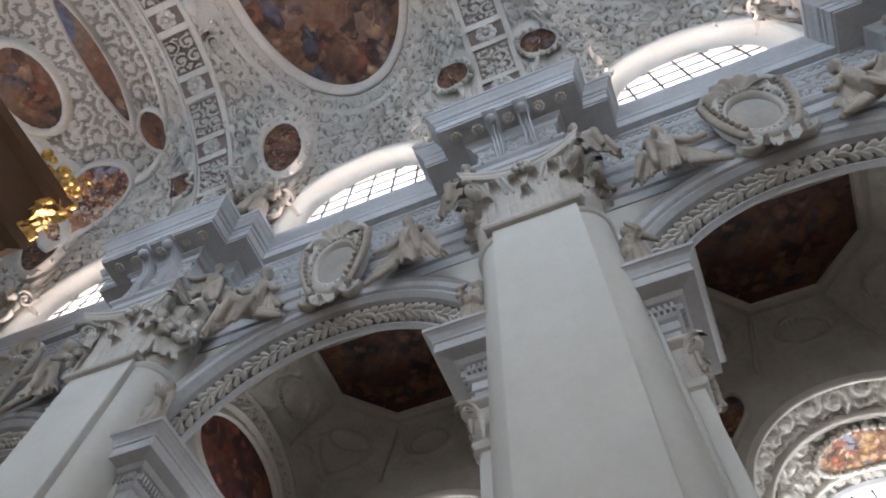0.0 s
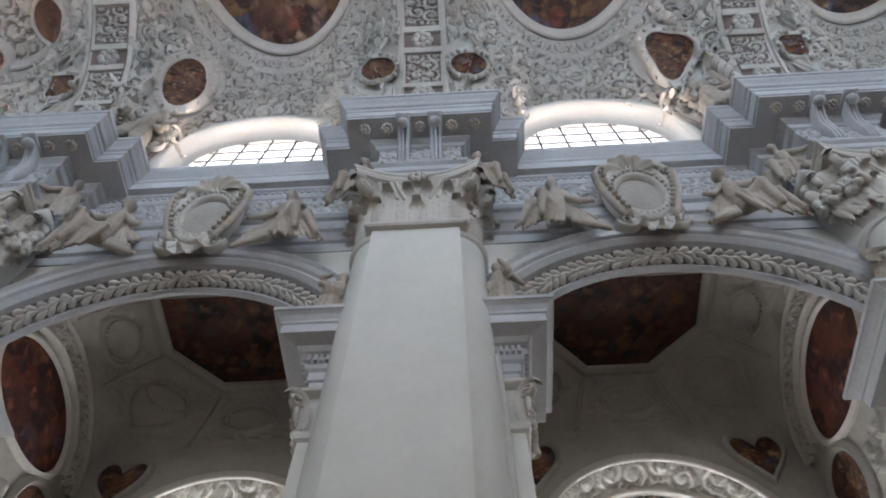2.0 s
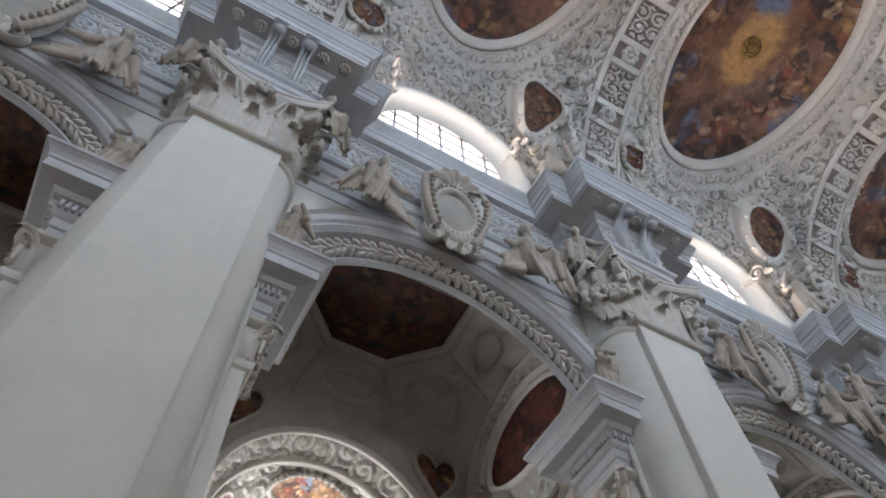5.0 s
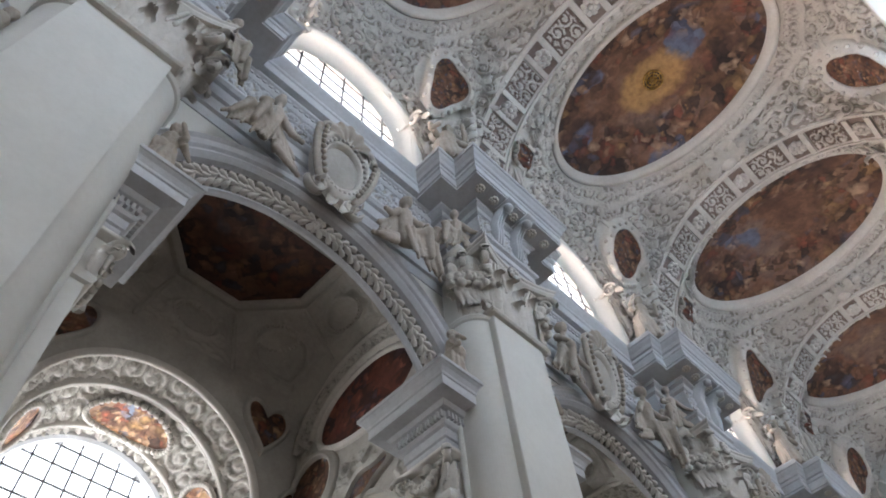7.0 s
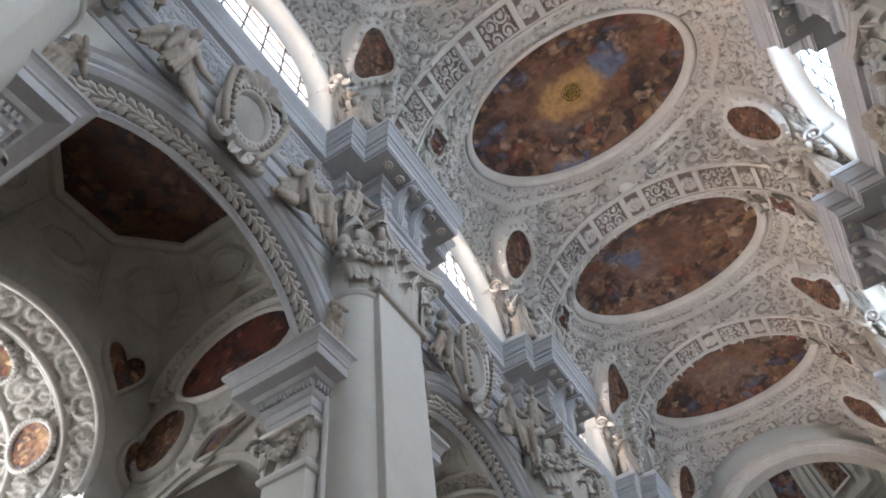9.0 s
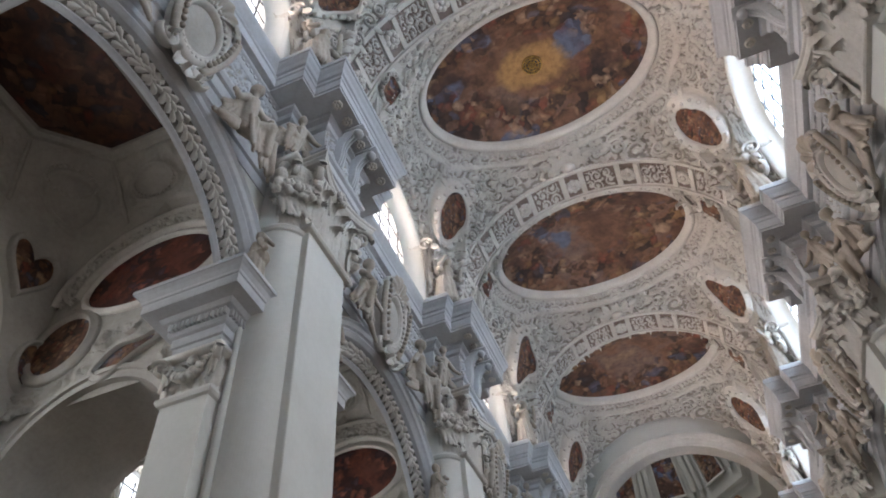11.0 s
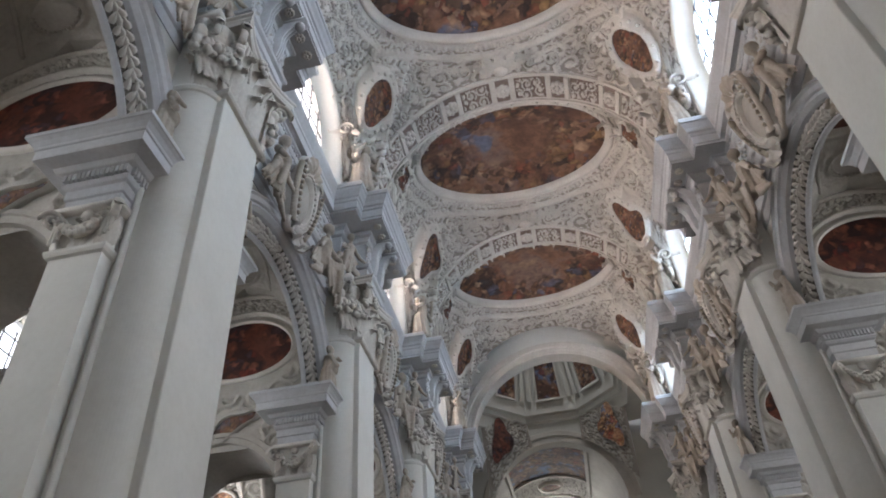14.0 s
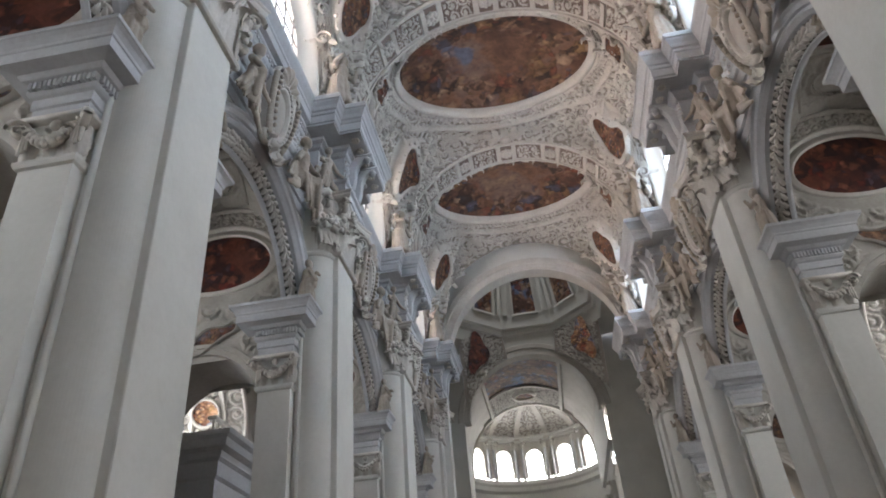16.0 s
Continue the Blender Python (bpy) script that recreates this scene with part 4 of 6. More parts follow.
def pier():
    root = thing("pier", "pale painted pier with a flat pilaster and carved capital", "pier", "nave piers", "structure")
    bm = bmesh.new()
    moulding(bm, rounded_u(1.40, -6.66, -7.9, 0.68, 18), [(0.0, 0.0), (0.0, 14.75), (0.05, 14.78), (0.09, 14.86), (0.05, 14.94), (0.0, 14.97), (0.0, 17.4)])
    part("shaft", bm, PAINT, root, smooth=False)
    bm = bmesh.new()
    box(bm, -6.9, -6.51, -0.92, 0.92, 0.0, 14.9, 0.015)
    part("pilaster", bm, PAINT, root)
    capital_parts(root, 14.86, 17.35, -6.50, 0.93)
    for s in (-1, 1):
        bm = bmesh.new()
        for i in range(3):
            a = math.radians(20 + 40 * i)
            d = (math.cos(a), s * math.sin(a), 0)
            for zz, hh in ((15.0, 0.7), (15.15, 1.3)):
                acanthus(bm, (-7.12 + 0.40 * d[0], s * 0.92 + 0.40 * d[1], zz), d, (0, 0, 1), 0.42, hh, 0.16)
        volute(bm, (-6.75, s * 1.52, 16.8), (1, s, 0), (0, 0, 1), 0.30, 0.12)
        volute(bm, (-7.35, s * 1.60, 16.8), (-0.3, s, 0), (0, 0, 1), 0.26, 0.1)
        box(bm, -7.6, -6.6, s * 1.0, s * 1.75, 17.08, 17.35)
        part("side_capital", bm, STUCCO, root, "carved side capital", True)
    # entablature block
    blk = bmesh.new()
    U = [(-7.6, 1.72), (-7.05, 1.72), (-7.05, 1.06), (-6.25, 1.06), (-6.25, -1.06), (-7.05, -1.06), (-7.05, -1.72), (-7.6, -1.72)]
    moulding(blk, U, PIER_CORNICE, caps=False)
    part("entablature_block", blk, MOULD, root, "grey-white moulded cornice block")
    for y in (-0.42, 0.42):
        bm = bmesh.new()
        console(bm, -6.25, y, 18.1, 19.62, 0.15)
        part("console", bm, MOULD, root, "fluted scroll bracket", True)
    for y in (-1.45, -0.85, 0.0, 0.85, 1.45):
        bm = bmesh.new()
        rosette(bm, Vector((-5.70, y, 19.62)), 0.17, Vector((1, 0, 0)), Vector((0, 1, 0)), Vector((0, 0, -1)))
        part("rosette", bm, STUCCO, root, smooth=True)
    nu, nv = 60, 30
    y = np.linspace(-1.05, 1.05, nu)[:, None] * np.ones((1, nv))
    z = np.linspace(18.15, 19.2, nv)[None, :] * np.ones((nu, 1))
    h = scrolls(y, z, 0.5, 8.0)
    # grey in the hollows of the panel is shade given as colour
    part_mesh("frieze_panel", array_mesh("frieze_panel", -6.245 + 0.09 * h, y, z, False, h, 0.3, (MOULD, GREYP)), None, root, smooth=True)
    # a thin upright roll between the round shaft and the arch pilaster
    for v in (-1, 1):
        bm = bmesh.new()
        capsule(bm, (-7.56, v * 1.44, 0.0), (-7.56, v * 1.44, 12.0), 0.065, 0.065)
        part("roll", bm, PAINT, root, smooth=True)
    # pilasters that carry the arches, with impost cornices
    bm = bmesh.new()
    moulding(bm, [(-8.75, 1.75), (-7.72, 1.75), (-7.72, -1.75), (-8.75, -1.75), (-8.75, 1.75)], [(0.0, 0.0), (0.0, 9.86), (0.06, 9.89), (0.09, 9.96), (0.09, 10.02), (0.0, 10.06), (0.0, 12.5)], caps=False)
    part("arch_pilaster", bm, PAINT, root)
    for s in (-1, 1):
        ya, yb = s * 1.0, s * 1.76
        U = [(-8.78, ya), (-8.78, yb), (-7.70, yb), (-7.70, ya)]
        if s < 0:
            U = U[::-1]
        bm = bmesh.new()
        prof = [(0.0, 11.0), (0.03, 11.02), (0.03, 11.28), (0.07, 11.31), (0.07, 11.52), (0.13, 11.56), (0.16, 11.62), (0.16, 11.84), (0.27, 11.88), (0.33, 11.98), (0.60, 12.02), (0.60, 12.26), (0.63, 12.28), (0.64, 12.34), (0.70, 12.44), (0.76, 12.50), (0.79, 12.51), (0.79, 12.60), (0.0, 12.62)]
        moulding(bm, U, prof, caps=False)
        imp = part("impost_cornice", bm, MOULD, root, "grey-white moulded impost")
        bm = bmesh.new()
        for i in range(14):
            x = -8.85 + 1.28 * i / 13
            box(bm, x - 0.03, x + 0.03, s * 1.90, s * 2.00, 11.66, 11.83)
        for i in range(8):
            y = s * (1.10 + 0.105 * i)
            box(bm, -7.56, -7.46, y - 0.03, y + 0.03, 11.66, 11.83)
        part("dentils", bm, MOULD, imp)
        bm = bmesh.new()
        for i in range(3):
            x = -8.6 + 0.75 * i / 2
            acanthus(bm, (x, s * 1.75, 10.06), (0, s, 0), (0, 0, 1), 0.28, 0.42, 0.11)
        acanthus(bm, (-7.70, s * 1.35, 10.06), (1, 0, 0), (0, 0, 1), 0.26, 0.42, 0.11)
        acanthus(bm, (-7.70, s * 1.74, 10.06), (1, s, 0), (0, 0, 1), 0.34, 0.5, 0.13)
        acanthus(bm, (-8.75, s * 1.74, 10.06), (-1, s, 0), (0, 0, 1), 0.34, 0.5, 0.13)
        volute(bm, (-7.60, s * 1.88, 10.72), (1, s, 0), (0, 0, 1), 0.22, 0.1)
        volute(bm, (-8.85, s * 1.88, 10.72), (-1, s, 0), (0, 0, 1), 0.22, 0.1)
        box(bm, -8.92, -7.56, s * 1.0, s * 1.90, 10.90, 11.02)
        cap = part("garland_capital", bm, STUCCO, root, "small carved capital with a garland", True)
        bm = bmesh.new()
        for i in range(19):
            f = i / 18
            r = 0.075 + 0.05 * math.sin(math.pi * f)
            ball(bm, (-8.75 + 1.05 * f, s * (1.84 + 0.02 * (i % 2)), 10.72 - 0.36 * math.sin(math.pi * f)), r, u=8, v=6)
            ball(bm, (-8.75 + 1.05 * f, s * 1.93, 10.70 - 0.38 * math.sin(math.pi * f) + 0.05 * (-1) ** i), r * 0.6, u=6, v=5)
        for v in (-8.72, -7.72):
            for q in range(3):
                capsule(bm, (v + 0.05 * q, s * 1.86, 10.68), (v - 0.06 + 0.07 * q, s * 1.85, 10.18 + 0.05 * q), 0.06, 0.03)
        ball(bm, (-8.22, s * 1.80, 10.80), (0.12, 0.08, 0.12))
        part("garland", bm, STUCCO, cap, "hanging fruit garland", True)
    return root


def mirrored(ob, x, y, other):
    """Another copy: at a distance along the nave, or turned round for the opposite side."""
    return copy_thing(ob, pose(0, y, 0, 0, 0, 180 if other else 0))


pier0 = pier()
bay0, ent0, lun0 = arcade_bay(), entablature_bay(), lunette()
for k in range(-2, 5):
    for other in (False, True):
        if k or other:
            mirrored(pier0, 0, k * P, other)
for ob in (bay0, ent0, lun0):
    for b in range(-2, 4):
        for other in (False, True):
            if b or other:
                mirrored(ob, 0, (b + 0.5) * P, other)
    ob.matrix_basis = pose(0, 0.5 * P, 0)


crest0 = leaf_crest()
for k in range(-2, 4):
    m = pose(0.05, k * P + (1.0 if k < 1 else -1.0), 28.32, -14 if k >= 1 else 14, 0, 0) @ pose(0, 0, 0, 0, 0, 0 if k >= 1 else 180)
    if k == -2:
        crest0.matrix_basis = m
    else:
        copy_thing(crest0, m)


# ---- aisle bay (north side, bay centre at y = 0) ----
AX, AZ, AP = -10.75, 18.5, 2.2        # octagon centre, height and half width


def aisle_bay():
    root = thing("aisle_vault", "dusty grey stucco aisle vault with an octagonal painting", "ceiling", "aisle vaults", "structure")
    angles = [i * math.pi / 8 for i in range(16)]

    def ring(k, z, sq=0.0):
        """From the octagon (sq 0) to the rectangle of the bay (sq 1)."""
        out = []
        for a in angles:
            c, s = math.cos(a), math.sin(a)
            r = AP * k / math.cos((a + math.pi / 8) % (math.pi / 4) - math.pi / 8)
            q = max(abs(c), abs(s))
            rx, ry = c / q * (2.5 if c > 0 else 2.9), s / q * 4.2
            lift = sq * sq * 2.0 * max(0.0, (abs(s) - 0.75) / 0.25)
            out.append((AX + c * r * (1 - sq) + rx * sq, s * r * (1 - sq) + ry * sq, z + lift))
        return out

    bm = bmesh.new()
    rows = [ring(0.98, AZ + 0.10), ring(1.0, AZ - 0.02), ring(1.06, AZ - 0.06), ring(1.13, AZ - 0.02), ring(1.15, AZ - 0.12), ring(1.2, AZ - 0.75, 0.35), ring(1.2, AZ - 1.9, 0.7), ring(1.2, AZ - 3.0, 1.0)]
    grid_mesh(bm, rows, close_v=True)
    part("vault_shell", bm, GREYP, root)
    bm = bmesh.new()
    bm.faces.new([bm.verts.new((x, y, AZ + 0.08)) for x, y, z in ring(0.99, AZ)])
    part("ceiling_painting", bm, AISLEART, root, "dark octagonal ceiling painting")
    bm = bmesh.new()
    lo, mid = ring(1.2, AZ - 1.9, 0.7)[1::2], ring(1.15, AZ - 0.12)[1::2]
    for i in range(8):
        a, b2 = Vector(mid[i]), Vector(lo[i])
        capsule(bm, a, b2, 0.06, 0.07, 12)
    for i in range(8):
        c = sum((Vector(p) for p in (mid[i], mid[(i + 1) % 8], lo[i], lo[(i + 1) % 8])), Vector()) / 4
        e = (Vector(mid[(i + 1) % 8]) - Vector(mid[i])).normalized()
        up = (Vector(mid[i]) + Vector(mid[(i + 1) % 8]) - Vector(lo[i]) - Vector(lo[(i + 1) % 8])).normalized()
        for j in range(28):
            t = 2 * math.pi * j / 28
            ball(bm, c + e * 0.62 * math.cos(t) + up * 0.42 * math.sin(t), 0.055, u=6, v=4)
    part("panel_mouldings", bm, GREYP, root, smooth=True)
    g = np.linspace(0, 1, 46)
    gu, gv = np.meshgrid(g, np.linspace(0, 1, 34), indexing="ij")
    for i in range(8):
        a, b2, c, d = (np.array(p) for p in (mid[i], mid[(i + 1) % 8], lo[i], lo[(i + 1) % 8]))
        lines = []
        for full in (ring(1.15, AZ - 0.12), ring(1.2, AZ - 0.75, 0.35), ring(1.2, AZ - 1.9, 0.7)):
            three = np.array([full[(2 * i + 1 + j) % 16] for j in range(3)])
            lines.append(np.stack([np.interp(g, (0, 0.5, 1), three[:, q]) for q in range(3)], -1))
        w = np.linspace(0, 1, 34)[None, :, None]
        pts = np.where(w < 0.36, lines[0][:, None] * (1 - w / 0.36) + lines[1][:, None] * (w / 0.36), lines[1][:, None] * (1 - (w - 0.36) / 0.64) + lines[2][:, None] * ((w - 0.36) / 0.64))
        nrm = np.cross(b2 - a, c - a)
        nrm = nrm / np.linalg.norm(nrm)
        nrm = nrm if nrm[2] < 0 else -nrm
        wide = np.linalg.norm(b2 - a + d - c) / 2
        ex, ey = (gu - 0.5) * wide, (gv - 0.5) * np.linalg.norm(c - a)
        inside = np.hypot(ex / 0.72, ey / 0.52)
        h = 0.5 * scrolls(ex + i * 2.0, ey, 0.6, 18.0) * (inside > 1.15) * np.clip(8 * np.minimum(gu, 1 - gu), 0, 1) * np.clip(8 * np.minimum(gv, 1 - gv), 0, 1)
        h = h + 1.0 * np.exp(-((inside - 1.0) / 0.10) ** 2)
        q = pts + nrm * (0.015 + 0.17 * h[..., None])
        part_mesh("stucco_panel", array_mesh("stucco_panel", q[..., 0], q[..., 1], q[..., 2]), GREYP, root, smooth=True)
    # outer wall with a deep round-headed window
    bm = bmesh.new()
    r, cz, n = 3.1, 12.4, 40
    arcp = [(r, 7.5)] + [(r * math.cos(math.pi * i / n), cz + r * math.sin(math.pi * i / n)) for i in range(n + 1)] + [(-r, 7.5)]
    rows = []
    for y, z in arcp:
        oy = 5.4 if y > 0 else -5.4
        if z <= cz + 0.01:
            rows.append([(-13.6, y, z), (-13.6, oy, z)])
        else:
            rows.append([(-13.6, y, z), (-13.6, max(-5.4, min(5.4, y * 2.6)), 12.4 + 4.2 * min(1, (z - cz) / r * 1.6))])
    grid_mesh(bm, rows)
    box(bm, -14.0, -13.6, -5.4, 5.4, 0.0, 7.5)
    part("outer_wall", bm, GREYP, root)
    nu, nv = 230, 60
    t = np.linspace(-0.28, math.pi + 0.28, nu)[:, None] * np.ones((1, nv))
    f = np.linspace(0, 1, nv)[None, :] * np.ones((nu, 1))
    h = 0.15 * scrolls(t * 2.8, f * 2.4, 0.62, 12.0) * np.clip(f * 12, 0, 1) * np.clip((1 - f) * 12, 0, 1)
    rr = 3.1 - 0.62 * f - h
    # grey low faces put shade between the white scrolls
    me = array_mesh("window_splay", -13.6 - 2.9 * f, rr * np.cos(t), cz + rr * np.sin(t), False, h / 0.15, 0.3, (STUCCO, GREYP))
    part_mesh("window_splay", me, STUCCO, root, "white stucco scrolls round the window", True)
    bm = bmesh.new()
    for f0, lift in ((0.0, 0.10), (0.30, 0.16), (0.34, 0.10), (0.80, 0.14), (0.84, 0.06)):
        x0, r0 = -13.6 - 2.9 * f0, 3.1 - 0.62 * f0
        arc_sweep(bm, 0, cz, [(x0 + 0.05, r0 + 0.06), (x0 + 0.05, r0 - lift), (x0 - 0.02, r0 - lift - 0.04), (x0 - 0.09, r0 - lift), (x0 - 0.11, r0 + 0.04)], -0.28, math.pi + 0.28)
    part("surround_rolls", bm, STUCCO, root, smooth=True)
    for a0, a1, f0, f1 in ((1.12, 2.02, 0.42, 0.76), (0.15, 0.62, 0.40, 0.77), (2.52, 2.99, 0.40, 0.77)):
        bm = bmesh.new()
        for i in range(40):
            t2 = 2 * math.pi * i / 40
            a, fq = (a0 + a1) / 2 + (a1 - a0) / 2 * 1.06 * math.cos(t2), (f0 + f1) / 2 + (f1 - f0) / 2 * 1.12 * math.sin(t2)
            rq = 2.90 - 0.62 * fq
            ball(bm, (-13.6 - 2.9 * fq, rq * math.cos(a), cz + rq * math.sin(a)), 0.085, u=6, v=5)
        part("painting_wreath", bm, STUCCO, root, smooth=True)
        bm = bmesh.new()
        rows = []
        for i in range(13):
            a = a0 + (a1 - a0) * i / 12
            bulge = math.sin(math.pi * i / 12) ** 0.5 if 0 < i < 12 else 0.0
            fm, fh = (f0 + f1) / 2, (f1 - f0) / 2 * bulge + 0.001
            rows.append([(-13.6 - 2.9 * (fm + fh * q), (2.98 - 0.62 * (fm + fh * q) - 0.06) * math.cos(a), cz + (2.98 - 0.62 * (fm + fh * q) - 0.06) * math.sin(a)) for q in (-1, -0.5, 0, 0.5, 1)])
        grid_mesh(bm, rows)
        part("splay_painting", bm, BRIGHTART, root, "colourful painting with window light in its colours")
    for y, z, ra, rb, lob in ((2.9, 15.35, 0.62, 0.78, 1), (-2.9, 15.35, 0.62, 0.78, 1), (4.15, 13.0, 0.45, 0.62, 0), (-4.15, 13.0, 0.45, 0.62, 0)):
        turn = [2 * math.pi * j / 36 for j in range(36)]
        if lob:
            pts = [(y + ra * abs(math.sin(t)) ** 2.2 * (1 if math.sin(t) > 0 else -1), z + rb * (0.82 * math.cos(t) - 0.36 * math.cos(2 * t) - 0.12 * math.cos(3 * t) - 0.06 * math.cos(4 * t))) for t in turn][::-1]
        else:
            pts = [(y + ra * math.cos(t), z + rb * math.sin(t)) for t in turn]
        bm = bmesh.new()
        bm.faces.new([bm.verts.new((-13.52, p, q)) for p, q in pts])
        part("wall_painting", bm, MEDAL, root, "small dark figure painting")
        bm = bmesh.new()
        grid_mesh(bm, [[(x, y + (p - y) * k, z + (q - z) * k) for p, q in pts] for x, k in ((-13.54, 1.0), (-13.42, 1.04), (-13.40, 1.16), (-13.48, 1.22), (-13.62, 1.26))], close_v=True)
        part("wall_painting_frame", bm, GREYP, root, smooth=True)
    bm = bmesh.new()
    ri = 2.45
    for i in range(-4, 5):
        y = i * 0.52
        box(bm, -16.62, -16.58, y - 0.022, y + 0.022, 9.0, cz + math.sqrt(max(ri * ri - y * y, 0)))
    for j in range(10):
        z = 9.4 + j * 0.56
        w = ri if z < cz else math.sqrt(max(ri * ri - (z - cz) ** 2, 0))
        box(bm, -16.63, -16.59, -w, w, z - 0.022, z + 0.022)
    part("window_bars", bm, IRON, root)
    bm = bmesh.new()
    arc_sweep(bm, 0, cz, [(-16.3, 2.62), (-16.3, 2.42), (-16.4, 2.36), (-16.7, 2.36), (-16.7, 3.0)], -0.6, math.pi + 0.6)
    part("window_frame", bm, MOULD, root)
    return root


def wall_picture(root, name, mat, pts, y, sgn, label, frame_mat, wide=1.16):
    """A picture of any outline on a wall that faces along y, with a moulded frame."""
    cx, cz = sum(p for p, q in pts) / len(pts), sum(q for p, q in pts) / len(pts)
    bm = bmesh.new()
    bm.faces.new([bm.verts.new((p, y + sgn * 0.05, q)) for p, q in pts])
    part(name, bm, mat, root, label)
    bm = bmesh.new()
    grow = (wide - 1) / 0.2
    grid_mesh(bm, [[(cx + (p - cx) * (1 + (k - 1) * grow), y + sgn * d, cz + (q - cz) * (1 + (k - 1) * grow)) for p, q in pts] for d, k in ((0.03, 0.99), (0.15, 1.02), (0.17, 1.07), (0.10, 1.10), (0.12, 1.15), (0.06, 1.19), (-0.02, 1.2))], close_v=True)
    part(name + "_frame", bm, frame_mat, root, smooth=True)


def aisle_arch():
    """The wall across the aisle at a pier: a low arch below, a painted lunette above."""
    root = thing("aisle_cross_wall", "grey stucco wall across the aisle with an arch and a painted lunette", "wall", "aisle cross walls", "structure")
    CX, R, CZ, W = -11.0, 2.12, 9.5, 1.3
    LX, LZ = -10.65, 14.85
    bm = bmesh.new()
    rows = []
    for i in range(41):
        a = math.pi * i / 40
        rows.append([(CX + r * math.cos(a), y, CZ + r * math.sin(a)) for y, r in ((-W - 0.02, R + 0.36), (-W - 0.10, R + 0.34), (-W - 0.12, R + 0.2), (-W - 0.06, R + 0.18), (-W - 0.06, R), (W + 0.06, R), (W + 0.06, R + 0.18), (W + 0.12, R + 0.2), (W + 0.10, R + 0.34), (W + 0.02, R + 0.36))])
    grid_mesh(bm, rows)
    part("arch_band", bm, GREYP, root)
    bm = bmesh.new()
    for s in (-1, 1):
        rows = []
        for i in range(41):
            a = math.pi * i / 40
            rows.append([(CX + (R + 0.3) * math.cos(a), s * W, CZ + (R + 0.3) * math.sin(a)), (max(-14.0, min(-8.15, CX + 4.6 * math.cos(a))), s * W, CZ + 9.0 * min(1, 1.6 * math.sin(a)))])
        grid_mesh(bm, rows)
        box(bm, -14.0, CX - R - 0.02, s * 1.3, s * 0.9, 0.0, CZ)
    box(bm, -14.0, -13.65, -1.4, 1.4, 0.0, 18.5)
    part("side_wall", bm, GREYP, root)
    g = [2 * math.pi * i / 48 for i in range(48)]
    lun = [(LX + 1.85 * math.cos(t), LZ + (1.30 if math.sin(t) > 0 else 0.95) * math.sin(t)) for t in g]
    circle = [(-12.75 + 0.80 * math.cos(t), 13.3 + 0.86 * math.sin(t)) for t in g]
    leaf = [(-10.55 + 0.72 * math.cos(t), 12.22 + 0.30 * math.sin(t) * (1 + 0.35 * math.cos(3 * t)) + 0.25 * math.cos(t)) for t in g]
    nu, nv = 200, 30
    t = np.linspace(-0.05, math.pi + 0.05, nu)[:, None] * np.ones((1, nv))
    q = np.linspace(0, 1, nv)[None, :] * np.ones((nu, 1))
    band = scrolls(t * 2.6, q * 0.75, 0.42, 15.0) * np.clip(q * 7, 0, 1) * np.clip((1 - q) * 7, 0, 1)
    mx, mz = np.meshgrid(np.linspace(-13.95, -8.2, 190), np.linspace(11.4, 18.2, 200), indexing="ij")
    dist = np.hypot(mx - CX, mz - CZ)
    low = np.hypot((mx - LX) / 2.9, (mz - LZ) / 2.6)
    field = scrolls(mx, mz, 0.85, 23.0) * np.clip((dist - R - 0.4) * 5, 0, 1) * np.clip(np.abs(low - 1) * 9, 0, 1)
    for px, pz, ra, rb in ((LX, LZ, 2.1, 1.5), (-12.75, 13.3, 1.05, 1.1), (-10.55, 12.22, 0.95, 0.5)):
        field = field * np.clip((np.hypot((mx - px) / ra, (mz - pz) / rb) - 1) * 6, 0, 1)
    for s in (-1, 1):
        wall_picture(root, "lunette_painting", REDART, lun, s * W, s, "dark red figure painting in a lunette", STUCCO, 1.12)
        wall_picture(root, "round_painting", MEDAL, circle, s * W, s, "small dark round painting", GREYP, 1.34)
        wall_picture(root, "leaf_painting", MEDAL, leaf, s * W, s, "small leaf-shaped painting", GREYP, 1.3)
        rr, rz = 2.25 + 0.62 * q, 1.72 + 0.62 * q
        me = array_mesh("lunette_band", LX + rr * np.cos(t), s * (W + 0.05 + 0.16 * band), LZ + rz * np.sin(t), False, band, 0.3, (STUCCO, GREYP))
        part_mesh("lunette_band", me, None, root, "white stucco scrolls round the lunette", True)
        inside = dist > R + 0.3
        me = array_mesh("wall_relief", mx, s * (W + np.where(inside, 0.01 + 0.13 * field, -0.1)), mz)
        part_mesh("wall_relief", me, GREYP, root, "dusty stucco scrolls", True)
        for f in (2.2, 2.92):
            bm = bmesh.new()
            grid_mesh(bm, [[(LX + (f + o) * math.cos(math.pi * i / 40), s * (W + d), LZ + (f - 0.53 + o) * math.sin(math.pi * i / 40)) for o, d in ((-0.06, 0.0), (-0.05, 0.2), (0.05, 0.2), (0.06, 0.0))] for i in range(41)])
            part("lunette_roll", bm, STUCCO, root, smooth=True)
    return root


ais0, aar0 = aisle_bay(), aisle_arch()
for b in range(-2, 4):
    for other in (False, True):
        if b or other:
            mirrored(ais0, 0, (b + 0.5) * P, other)
ais0.matrix_basis = pose(0, 0.5 * P, 0)
for k in range(-2, 5):
    for other in (False, True):
        if k or other:
            mirrored(aar0, 0, k * P, other)

